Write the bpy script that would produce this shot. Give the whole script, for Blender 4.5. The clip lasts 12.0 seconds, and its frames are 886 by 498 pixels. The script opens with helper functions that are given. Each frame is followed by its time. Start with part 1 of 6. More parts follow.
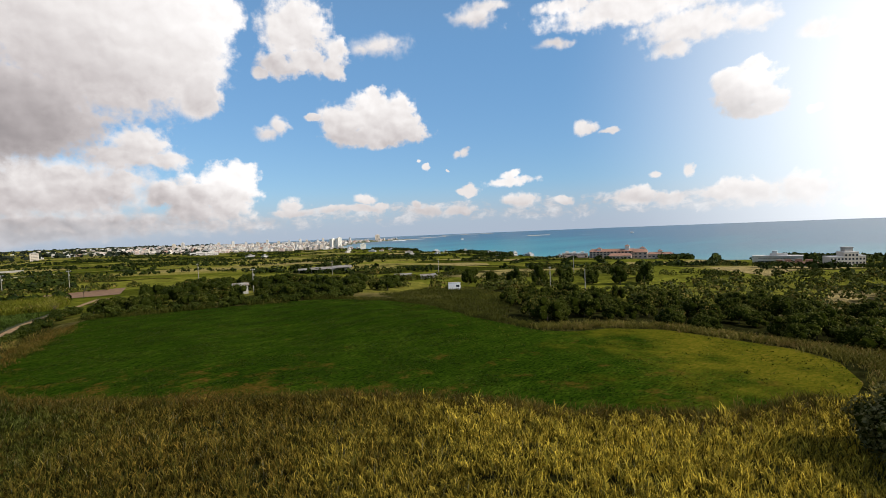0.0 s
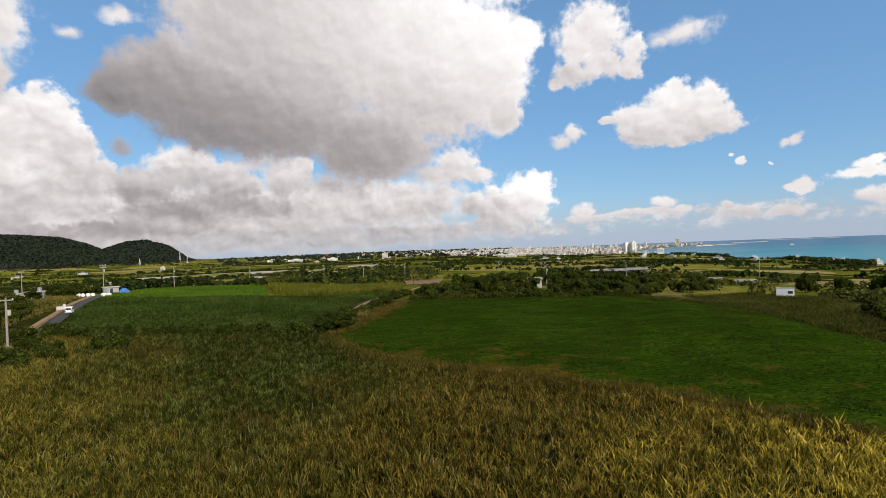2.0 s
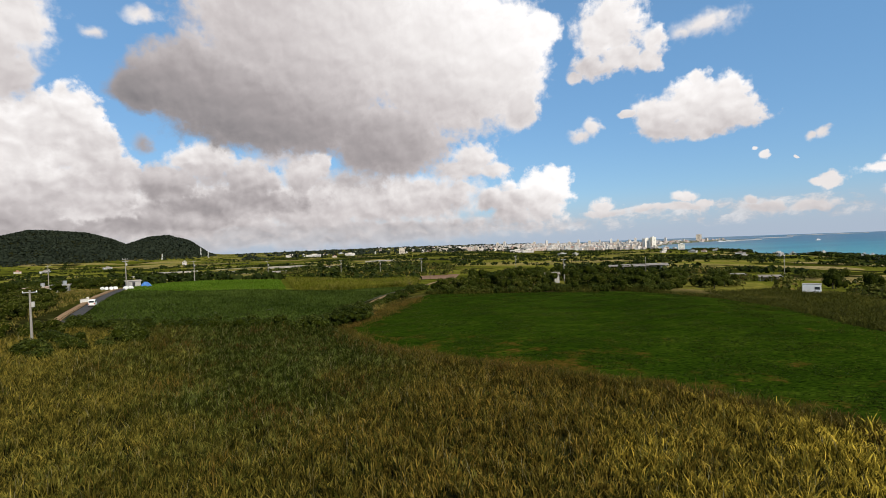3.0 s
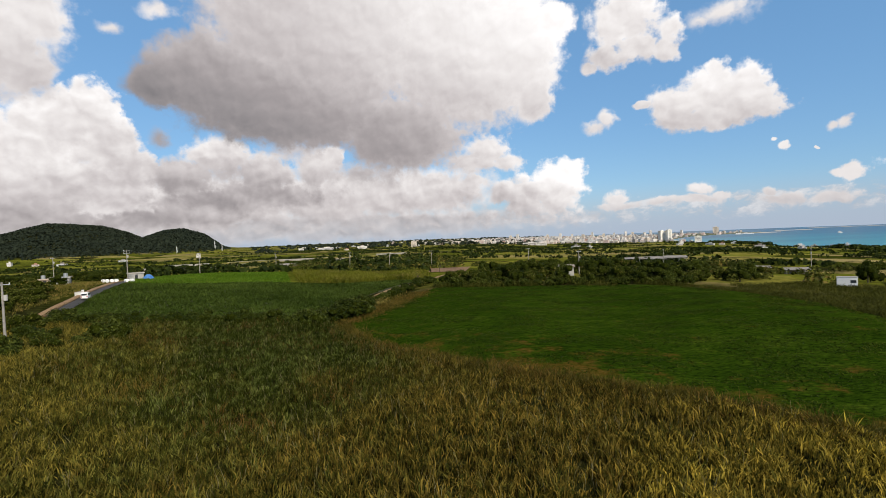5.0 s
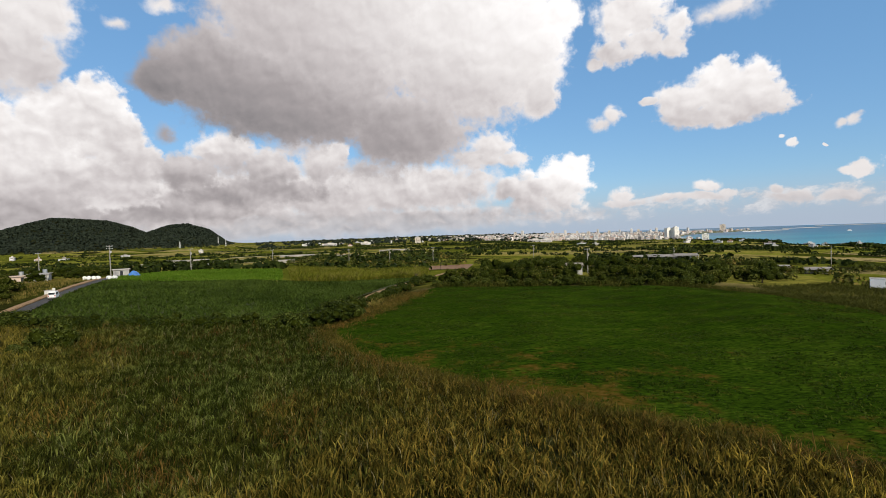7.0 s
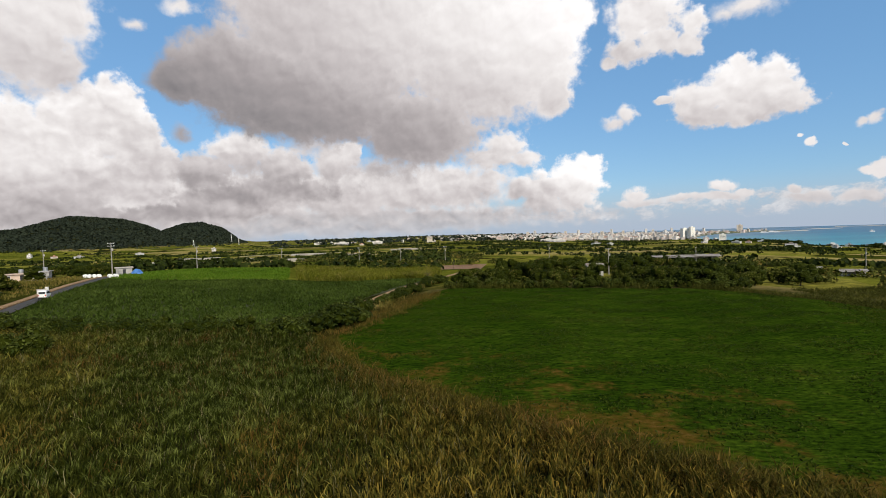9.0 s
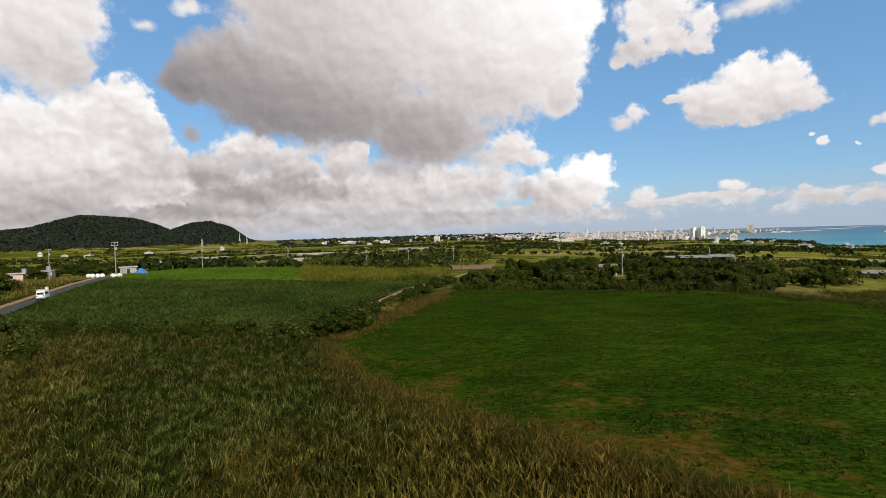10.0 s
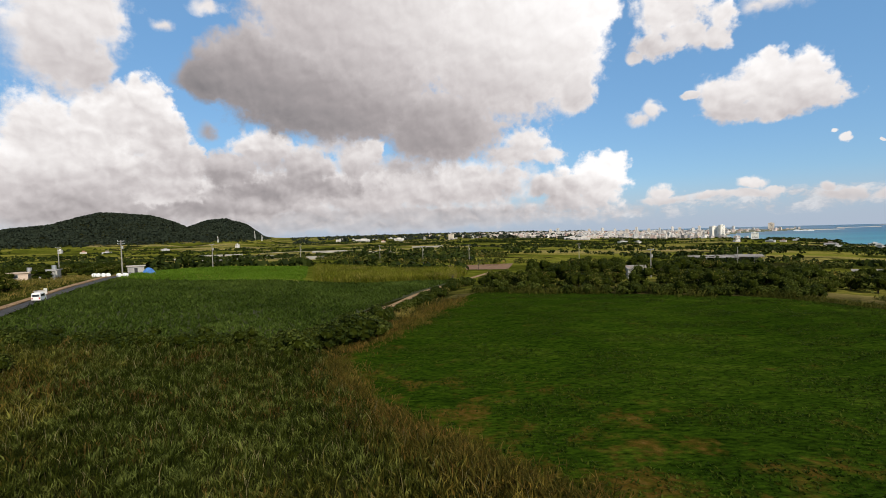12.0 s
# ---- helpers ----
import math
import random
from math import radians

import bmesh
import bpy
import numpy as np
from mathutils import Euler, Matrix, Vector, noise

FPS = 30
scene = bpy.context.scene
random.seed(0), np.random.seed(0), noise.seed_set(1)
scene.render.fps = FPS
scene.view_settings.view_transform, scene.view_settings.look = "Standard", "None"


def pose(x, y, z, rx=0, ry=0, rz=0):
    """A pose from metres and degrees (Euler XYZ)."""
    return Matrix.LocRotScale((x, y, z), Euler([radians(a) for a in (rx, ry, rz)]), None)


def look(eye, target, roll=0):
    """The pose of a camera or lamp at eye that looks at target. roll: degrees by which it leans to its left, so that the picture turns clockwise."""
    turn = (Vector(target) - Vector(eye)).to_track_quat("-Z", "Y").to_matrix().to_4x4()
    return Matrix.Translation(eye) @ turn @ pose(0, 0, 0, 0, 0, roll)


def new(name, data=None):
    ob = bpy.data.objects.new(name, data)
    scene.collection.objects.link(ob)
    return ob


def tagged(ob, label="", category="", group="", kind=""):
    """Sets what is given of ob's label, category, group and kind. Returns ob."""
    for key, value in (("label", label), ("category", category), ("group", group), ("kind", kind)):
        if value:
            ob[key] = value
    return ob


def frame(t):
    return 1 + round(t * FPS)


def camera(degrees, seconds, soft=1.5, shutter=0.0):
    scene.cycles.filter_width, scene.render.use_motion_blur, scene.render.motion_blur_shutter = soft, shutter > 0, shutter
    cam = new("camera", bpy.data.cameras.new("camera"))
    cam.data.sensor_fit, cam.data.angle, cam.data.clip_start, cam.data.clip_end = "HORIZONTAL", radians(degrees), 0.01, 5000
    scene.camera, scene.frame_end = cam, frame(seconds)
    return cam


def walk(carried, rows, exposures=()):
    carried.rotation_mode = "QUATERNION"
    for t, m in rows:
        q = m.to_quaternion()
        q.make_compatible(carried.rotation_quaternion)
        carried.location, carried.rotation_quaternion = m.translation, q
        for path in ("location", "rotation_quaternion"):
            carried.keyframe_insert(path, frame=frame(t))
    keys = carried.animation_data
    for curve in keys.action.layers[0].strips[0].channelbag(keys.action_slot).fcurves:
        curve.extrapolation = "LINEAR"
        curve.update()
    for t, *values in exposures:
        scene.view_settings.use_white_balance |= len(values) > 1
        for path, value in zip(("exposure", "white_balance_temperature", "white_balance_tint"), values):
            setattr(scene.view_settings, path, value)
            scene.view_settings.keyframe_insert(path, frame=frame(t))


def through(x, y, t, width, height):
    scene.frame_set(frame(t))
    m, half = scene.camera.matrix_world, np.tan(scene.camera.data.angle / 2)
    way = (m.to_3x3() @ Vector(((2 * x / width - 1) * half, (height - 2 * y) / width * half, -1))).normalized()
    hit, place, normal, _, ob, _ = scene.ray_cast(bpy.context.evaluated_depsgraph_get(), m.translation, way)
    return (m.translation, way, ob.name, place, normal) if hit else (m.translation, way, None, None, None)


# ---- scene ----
# ---------------------------------------------------------------- camera
def view(x, y, z, yaw, pitch, roll):
    """A pose from the eye, the heading to the left of +y, the tilt upwards and the lean."""
    return pose(x, y, z, 90 + pitch, 0, yaw) @ pose(0, 0, 0, 0, 0, roll)


cam = camera(84.05, 12.0, soft=0.8)
walk(cam, [
    (0.0, view(-4.90, -39.60, 18.96, -40.95, -2.27, -2.43)),
    (0.5, view(-5.12, -40.06, 18.06, -40.40, -2.33, -2.46)),
    (1.0, view(-5.22, -39.60, 17.27, -38.86, -2.32, -2.48)),
    (1.2, view(-4.95, -38.85, 16.85, -36.40, -2.05, -2.50)),
    (1.5, view(-4.20, -37.20, 16.28, -21.85, -0.95, -2.60)),
    (1.75, view(-3.75, -36.20, 15.95, -10.80, -0.50, -2.50)),
    (2.0, view(-3.61, -35.87, 15.73, -7.91, -0.27, -2.36)),
    (2.5, view(-3.52, -35.96, 15.49, -6.60, -0.44, -2.48)),
    (3.0, view(-3.34, -35.13, 15.40, -5.93, -0.72, -2.33)),
    (3.5, view(-2.98, -33.87, 15.14, -5.63, -0.97, -2.33)),
    (5.5, view(-0.75, -26.00, 14.61, -4.15, -1.58, -2.38)),
    (6.0, view(-0.07, -23.51, 14.58, -4.06, -1.69, -2.35)),
    (6.5, view(0.49, -21.03, 14.55, -3.97, -1.81, -2.28)),
    (7.0, view(0.72, -18.86, 14.50, -3.87, -1.87, -2.14)),
    (9.0, view(0.95, -11.21, 14.10, -2.48, -1.88, -1.92)),
    (9.5, view(0.93, -9.26, 14.01, -1.77, -1.85, -1.87)),
    (10.0, view(0.74, -7.43, 14.14, -1.62, -1.92, -1.82)),
    (10.5, view(0.50, -5.56, 14.34, -1.41, -1.98, -1.71)),
    (11.0, view(0.37, -3.79, 14.50, -0.80, -2.00, -1.68)),
    (11.5, view(0.14, -2.05, 14.56, -0.40, -2.05, -1.61)),
    (12.0, view(-0.00, -0.00, 14.50, -0.01, -2.14, -1.71)),
])

# ---------------------------------------------------------------- world and sun
SUN_AZ, SUN_EL = 156.0, 36.0  # degrees clockwise from +y, degrees up


def link(nt, a, b):
    nt.links.new(a, b)


class Nodes:
    """Short hand for building node trees."""

    def __init__(self, tree):
        self.nt = tree

    def make(self, kind, **props):
        n = self.nt.nodes.new(kind)
        for key, value in props.items():
            setattr(n, key, value)
        return n

    def put(self, socket, value):
        if isinstance(value, bpy.types.NodeSocket):
            self.nt.links.new(value, socket)
        else:
            socket.default_value = value

    def math(self, op, a, b=None, c=None, clamp=False):
        n = self.make("ShaderNodeMath", operation=op, use_clamp=clamp)
        for sock, v in zip(n.inputs, (a, b, c)):
            if v is not None:
                self.put(sock, v)
        return n.outputs[0]

    def vec(self, op, a, b=None, c=None):
        n = self.make("ShaderNodeVectorMath", operation=op)
        for sock, v in zip(n.inputs, (a, b, c)):
            if v is not None:
                self.put(sock, v)
        return n.outputs["Value"] if op in ("LENGTH", "DOT_PRODUCT", "DISTANCE") else n.outputs[0]

    def noise(self, vector, scale, detail=4.0, rough=0.55, color=False, dims="3D"):
        n = self.make("ShaderNodeTexNoise", noise_dimensions=dims)
        if vector is not None:
            self.put(n.inputs["Vector"], vector)
        n.inputs["Scale"].default_value, n.inputs["Detail"].default_value, n.inputs["Roughness"].default_value = scale, detail, rough
        return n.outputs["Color" if color else "Fac"]

    def span(self, value, a, b, c=0.0, d=1.0, smooth=False):
        n = self.make("ShaderNodeMapRange", interpolation_type="SMOOTHSTEP" if smooth else "LINEAR")
        self.put(n.inputs["Value"], value)
        for key, v in (("From Min", a), ("From Max", b), ("To Min", c), ("To Max", d)):
            self.put(n.inputs[key], v)
        return n.outputs[0]

    def ramp(self, value, stops):
        n = self.make("ShaderNodeValToRGB")
        while len(n.color_ramp.elements) < len(stops):
            n.color_ramp.elements.new(0.5)
        for e, (p, c) in zip(n.color_ramp.elements, stops):
            e.position, e.color = p, (*c, 1)
        self.put(n.inputs[0], value)
        return n.outputs[0]

    def mix(self, fac, a, b, blend="MIX"):
        n = self.make("ShaderNodeMix", data_type="RGBA", blend_type=blend)
        for sock, v in ((n.inputs[0], fac), (n.inputs[6], a), (n.inputs[7], b)):
            self.put(sock, (*v, 1) if isinstance(v, tuple) and len(v) == 3 else v)
        return n.outputs[2]


# cumulus heaps, far ones first: the heights at which a heap is darkest and brightest, those two tones, how much its
# right side gains, how soft its edge is, how strong its billows are, and its lobes as heading, height, half width and half
# height, in degrees
HEAPS = []


def heap(low, high, dark, bright, side, soft, relief, *lobes):
    HEAPS.append(((low, high, dark, bright, side, soft, relief), lobes))


heap(1.0, 8.0, 0.70, 0.94, 0, 1.8, 0.9, (-7.9, 4.9, 17.5, 3.2), (2.5, 5.2, 9.0, 2.8), (-20.0, 4.6, 13.0, 3.4), (-36.0, 4.0, 16.0, 4.0), (-10.0, 1.6, 30.0, 1.6))  # haze bank
heap(1.8, 4.6, 0.8, 1.04, 0, 0.8, 0.6, (24.3, 3.4, 1.6, 0.9), (24.3, 2.7, 2.5, 0.5), (32.2, 3.7, 1.5, 0.6), (31.5, 2.7, 2.8, 0.5), (34.2, 3.1, 1.0, 0.4), (39.5, 2.2, 2.1, 0.6), (38.3, 3.0, 0.6, 0.5), (42.7, 2.1, 1.8, 0.6), (28.4, 2.7, 1.2, 0.4))  # far row
heap(1.9, 9.2, 0.6, 0.97, 0, 1.0, 1.0, (-38.0, 8.3, 4.5, 5.3), (-33.9, 10.9, 3.2, 3.8), (-33.3, 5.5, 6.5, 3.4), (-37.1, 3.4, 5.1, 2.0), (-26.4, 3.6, 11.0, 2.2))  # left base
heap(7.2, 15.5, 0.8, 1.04, 0.004, 0.8, 1.0, (-30.5, 13.0, 2.4, 3.0), (-32.3, 12.3, 2.0, 3.1), (-29.3, 9.9, 2.6, 2.7), (-26.7, 7.6, 2.5, 2.1), (-28.7, 5.6, 4.3, 2.2))  # left heads
heap(5.7, 10.9, 0.62, 0.98, 0.006, 0.9, 1.0, (-23.1, 7.4, 2.9, 2.1), (-19.2, 9.3, 3.4, 2.1), (-15.2, 7.6, 3.6, 2.0), (-9.7, 8.2, 2.4, 1.9), (-8.1, 9.1, 1.4, 1.4), (-16.5, 5.1, 8.7, 1.6))  # middle heads
heap(5.7, 9.8, 0.64, 0.78, 0, 2.2, 0.6, (-19.3, 7.5, 4.2, 1.0), (-4.0, 7.4, 5.5, 1.3), (-11.5, 9.9, 3.7, 1.1))  # grey shelf
heap(9.9, 12.7, 0.56, 0.62, 0, 2.0, 0.3, (-25.1, 11.1, 1.0, 0.9))  # scrap
heap(2.2, 7.2, 0.70, 1.06, 0.03, 0.8, 1.0, (17.5, 4.8, 3.1, 2.9), (19.1, 6.5, 1.9, 1.4), (14.1, 4.3, 2.6, 2.3), (11.4, 4.7, 1.2, 1.4), (8.2, 5.9, 1.3, 0.9))  # heap
heap(6.7, 10.5, 0.82, 0.98, 0.02, 1.0, 0.8, (9.8, 9.4, 3.1, 1.9), (8.4, 8.4, 3.9, 1.4), (12.0, 8.1, 2.3, 1.0))  # tail
heap(14.5, 21.7, 0.78, 0.97, 0, 1.6, 0.6, (-37.1, 18.2, 4.2, 4.9), (-37.6, 22.8, 5.7, 3.8), (-33.8, 20.9, 2.1, 3.2), (-35.3, 16.3, 2.2, 2.8))  # high left
heap(19.8, 21.7, 0.9, 0.98, 0, 1.8, 0.4, (-28.5, 20.7, 0.9, 0.6), (-24.5, 22.6, 1.5, 0.6))  # tuft
heap(9.9, 12.8, 0.88, 0.98, 0, 1.3, 0.5, (21.8, 11.0, 1.3, 0.8), (23.2, 11.8, 1.0, 0.9), (43.7, 8.9, 0.7, 0.5), (42.8, 8.7, 0.5, 0.4))  # spindle
heap(6.7, 8.0, 0.95, 1.0, 0, 0.7, 0.3, (39.6, 7.3, 0.4, 0.4), (38.7, 7.8, 0.3, 0.2), (42.0, 6.9, 0.2, 0.2), (44.2, 4.5, 1.1, 0.9), (43.3, 4.3, 1.0, 0.4))  # bits
heap(16.3, 23.1, 0.84, 1.04, 0.01, 0.9, 0.8, (25.5, 21.6, 3.8, 3.1), (26.5, 18.8, 2.4, 1.6), (23.4, 18.0, 2.2, 1.4), (29.7, 20.0, 1.6, 1.4), (28.9, 18.2, 1.3, 1.1), (21.7, 17.1, 0.9, 0.8))  # upper
heap(18.8, 20.7, 0.9, 0.98, 0, 1.8, 0.4, (34.6, 20.2, 2.6, 1.0), (32.9, 19.9, 1.2, 0.7))  # top wisps
heap(9.3, 15.5, 0.8, 1.05, 0.004, 0.8, 0.8, (33.3, 13.4, 3.6, 2.5), (35.7, 12.8, 3.4, 2.5), (30.1, 12.5, 2.7, 2.0), (33.6, 10.9, 5.7, 1.3), (33.5, 15.6, 1.0, 0.9), (36.7, 14.3, 1.6, 1.2), (38.1, 11.8, 1.5, 2.0), (26.9, 12.8, 0.9, 0.4))  # loaf
heap(7.5, 25.0, 0.52, 0.93, 0.012, 1.3, 0.45, (-7.1, 23.9, 13.6, 10.0), (-18.8, 17.3, 7.6, 4.1), (-25.0, 16.2, 2.7, 2.1), (-11.3, 14.5, 11.5, 4.2), (0.1, 11.7, 6.8, 4.1), (7.5, 19.9, 9.6, 7.9), (12.6, 20.1, 6.0, 6.4), (15.5, 14.9, 2.1, 2.7), (17.7, 22.5, 2.5, 1.9), (-1.6, 32.8, 25.2, 8.5))  # big cloud
heap(17.2, 21.6, 0.9, 1.06, 0, 1.0, 0.8, (62.7, 21.6, 9.4, 1.5), (68.0, 19.3, 5.1, 1.8), (66.1, 17.4, 1.8, 1.1), (73.3, 18.6, 2.1, 1.4), (55.8, 22.8, 3.6, 0.8), (78.0, 16.4, 1.5, 0.8), (80.0, 16.0, 1.2, 0.6))  # canopy
heap(21.1, 23.8, 0.88, 1.0, 0, 1.4, 0.6, (45.5, 22.7, 2.3, 1.1), (47.1, 23.5, 1.8, 0.6), (54.2, 19.3, 1.6, 0.6))  # shreds
heap(9.5, 14.4, 0.62, 1.1, 0.05, 0.7, 1.0, (73.4, 12.1, 2.8, 2.3), (71.8, 13.0, 1.6, 1.6), (75.2, 11.0, 1.4, 1.4), (73.9, 14.1, 1.4, 0.9), (73.4, 10.3, 2.0, 0.8))  # puff
heap(9.5, 10.5, 0.94, 1.04, 0, 0.8, 0.3, (78.4, 9.8, 0.6, 0.4), (82.2, 14.0, 0.6, 0.5), (64.2, 4.9, 0.6, 0.4), (67.4, 5.1, 0.5, 0.6))  # puff bits
heap(9.5, 11.2, 0.9, 1.04, 0, 0.8, 0.6, (57.7, 10.5, 1.4, 0.7), (60.4, 9.8, 1.3, 0.4))  # pair
heap(1.8, 5.0, 0.84, 1.06, 0, 0.8, 0.7, (49.2, 5.3, 2.9, 0.6), (49.3, 6.1, 1.0, 0.6), (50.4, 3.0, 2.2, 0.9), (55.1, 2.8, 1.0, 0.5), (62.8, 2.6, 2.2, 1.0), (65.8, 2.2, 1.7, 0.9), (70.2, 2.5, 2.2, 1.0), (71.2, 3.1, 1.5, 1.0), (73.5, 2.5, 2.3, 1.3), (77.1, 2.5, 2.5, 1.6))  # sea row


def build_world():
    w = bpy.data.worlds.new("daylight")
    scene.world = w
    w.use_nodes = True
    w.node_tree.nodes.clear()
    k = Nodes(w.node_tree)
    ray = k.vec("NORMALIZE", k.make("ShaderNodeTexCoord").outputs["Generated"])
    xyz = k.make("ShaderNodeSeparateXYZ")
    k.put(xyz.inputs[0], ray)
    x, y, z = xyz.outputs
    az = k.math("MULTIPLY", k.math("ARCTAN2", x, y), 180 / math.pi)
    el = k.math("MULTIPLY", k.math("ARCSINE", z), 180 / math.pi)
    comb = k.make("ShaderNodeCombineXYZ")
    k.put(comb.inputs[0], az), k.put(comb.inputs[1], el)
    flat = comb.outputs[0]
    half = (0.5, 0.5, 0.5)
    # ragged edges: the heaps' outlines are bent at three scales
    bent = k.vec("ADD", flat, k.vec("MULTIPLY", k.vec("SUBTRACT", k.noise(flat, 0.14, 2.0, 0.5, True), half), (2.6, 1.8, 0)))
    split = k.make("ShaderNodeSeparateXYZ")
    k.put(split.inputs[0], bent)
    u, v = split.outputs[0], split.outputs[1]
    bent = k.vec("ADD", bent, k.vec("MULTIPLY", k.vec("SUBTRACT", k.noise(flat, 0.5, 3.0, 0.55, True), half), (1.5, 1.2, 0)))
    # billows, lit from the upper right
    b1 = k.noise(flat, 0.27, 5.0, 0.52)
    b2 = k.noise(k.vec("ADD", flat, (0.55, 0.8, 0)), 0.27, 5.0, 0.52)
    knobs = []
    for at in (bent, k.vec("ADD", bent, (0.35, 0.55, 0))):
        cell = k.make("ShaderNodeTexVoronoi", voronoi_dimensions="2D", feature="SMOOTH_F1")
        cell.inputs["Scale"].default_value, cell.inputs["Detail"].default_value, cell.inputs["Roughness"].default_value = 0.36, 2.0, 0.5
        cell.inputs["Smoothness"].default_value = 0.35
        k.put(cell.inputs["Vector"], k.vec("MULTIPLY", at, (1.0, 1.25, 0)))
        knobs.append(cell.outputs["Distance"])
    relief = k.math("ADD", k.math("MULTIPLY", k.math("SUBTRACT", b1, b2), 0.7), k.math("MULTIPLY", k.math("SUBTRACT", knobs[1], knobs[0]), 0.28))
    grain = k.noise(flat, 1.0, 6.0, 0.60)
    sky = k.make("ShaderNodeTexSky", sky_type="NISHITA", sun_disc=False, sun_elevation=radians(SUN_EL), sun_rotation=radians(SUN_AZ),
                 air_density=1.0, dust_density=0.4, ozone_density=2.5)
    blue = k.mix(1.0, sky.outputs[0], k.ramp(k.span(el, 25, 60), ((0.0, (1.40, 1.50, 1.46)), (1.0, (0.95, 0.98, 0.90)))), "MULTIPLY")
    blue = k.mix(k.span(el, 40, 20, 0, 0.6), blue, (1.40, 3.45, 6.60))
    # bright haze round a painted glare, set apart from the sun, and along the horizon
    low, side = radians(10), radians(97)
    to_glare = (math.sin(side) * math.cos(low), math.cos(side) * math.cos(low), math.sin(low))
    near = k.vec("DOT_PRODUCT", ray, to_glare)
    halo = k.math("POWER", k.span(near, 0.73, 0.985), 2.5)
    haze = k.math("MULTIPLY", k.span(el, 5.5, -0.5, 0, 1, True), 0.9)
    colour = k.mix(haze, blue, (4.3, 5.0, 6.1))
    colour = k.mix(k.math("MINIMUM", k.math("MULTIPLY", halo, 1.2), 1.0), colour, (11.0, 11.4, 11.8))
    # low rows of small far cumulus along the horizon, and loose cover all round
    rows = k.noise(k.vec("MULTIPLY", bent, (1.0, 1.7, 0)), 0.33, 6.0, 0.62)
    height = k.math("MULTIPLY", k.span(el, -0.3, 1.4, 0.5, 1, True), k.span(el, 2.6, 5.2, 1, 0, True))
    band = k.span(k.math("MULTIPLY", rows, height), 0.42, 0.60, 0, 0.7, True)
    tone = k.math("ADD", k.span(rows, 0.42, 0.66, 0.72, 1.0), k.math("MULTIPLY", relief, 0.5))
    behind = k.math("MAXIMUM", k.span(k.math("ABSOLUTE", k.math("SUBTRACT", az, 22)), 80, 95, 0, 1, True), k.span(el, 33, 40, 0, 1, True))
    loose = k.math("MULTIPLY", k.span(k.noise(ray, 3.0, 5.0, 0.6), 0.48, 0.62, 0, 0.9, True), behind)
    veils = [(k.math("MAXIMUM", band, loose), tone)]
    for (v0, v1, dark, bright, side, soft, swell), lobes in HEAPS:
        best, size = None, sum(min(ru, rv) for _, _, ru, rv in lobes) / len(lobes)
        for lu, lv, ru, rv in lobes:
            one = k.vec("LENGTH", k.vec("MULTIPLY_ADD", bent, (1 / ru, 1 / rv, 0), (-lu / ru, -lv / rv, 0)))
            best = one if best is None else k.math("SMOOTH_MIN", best, one, 0.15)
        rough = min(0.34, 0.36 / size ** 0.7)
        edge = k.math("ADD", k.math("ADD", best, k.span(grain, 0.25, 0.75, -rough, rough)), k.span(knobs[0], 0.1, 0.9, -0.7 * rough, 0.5 * rough))
        blur = soft * min(0.50, 0.55 / size ** 0.7)
        mask = k.span(edge, 1.10 + 0.5 * blur, 1.10 - blur, 0, 1, True)
        shade = k.span(v, v0, v1, dark, bright, True)
        if side:
            middle = sum(lu for lu, *_ in lobes) / len(lobes)
            shade = k.math("ADD", shade, k.math("MULTIPLY", k.math("SUBTRACT", u, middle), side))
        # thin rims catch more light than the body
        rim = k.span(edge, 0.55, 1.0, 0.0, 0.10 * min(1.0, size / 3), True)
        veils.append((mask, k.math("ADD", k.math("ADD", shade, rim), k.math("MULTIPLY", relief, 0.55 * swell))))
    low_fade = k.span(el, -0.5, 3.5, 0.6, 1.0, True)
    glow = k.math("MINIMUM", k.math("MULTIPLY", halo, 0.85), 0.8)
    for mask, shade in veils:
        lit = k.ramp(k.math("MULTIPLY", shade, 0.8), ((0.25, (2.0, 1.9, 2.0)), (0.45, (3.9, 3.55, 3.6)), (0.62, (6.2, 5.75, 5.75)), (0.78, (8.6, 8.2, 8.1)), (0.92, (10.5, 10.2, 10.1))))
        lit = k.mix(glow, lit, (12.2, 12.1, 12.0))
        colour = k.mix(k.math("MULTIPLY", mask, low_fade), colour, lit)
    bg = k.make("ShaderNodeBackground")
    k.put(bg.inputs[0], colour)
    bg.inputs[1].default_value = 0.1
    out = k.make("ShaderNodeOutputWorld")
    k.put(out.inputs[0], bg.outputs[0])
    w.cycles.sample_map_resolution = 512


build_world()
sun = new("sun", bpy.data.lights.new("sun", "SUN"))
sun.data.energy, sun.data.angle, sun.data.color = 4.5, radians(0.6), (1.0, 0.91, 0.76)
_d = Vector((math.sin(radians(SUN_AZ)) * math.cos(radians(SUN_EL)), math.cos(radians(SUN_AZ)) * math.cos(radians(SUN_EL)), math.sin(radians(SUN_EL))))
sun.matrix_world = look(_d * 100, (0, 0, 0))
tagged(sun, kind="structure")


# ---------------------------------------------------------------- materials
def material(name):
    m = bpy.data.materials.new(name)
    m.use_nodes = True
    k = Nodes(m.node_tree)
    b = m.node_tree.nodes["Principled BSDF"]
    b.inputs["Specular IOR Level"].default_value = 0.3
    return m, k, b


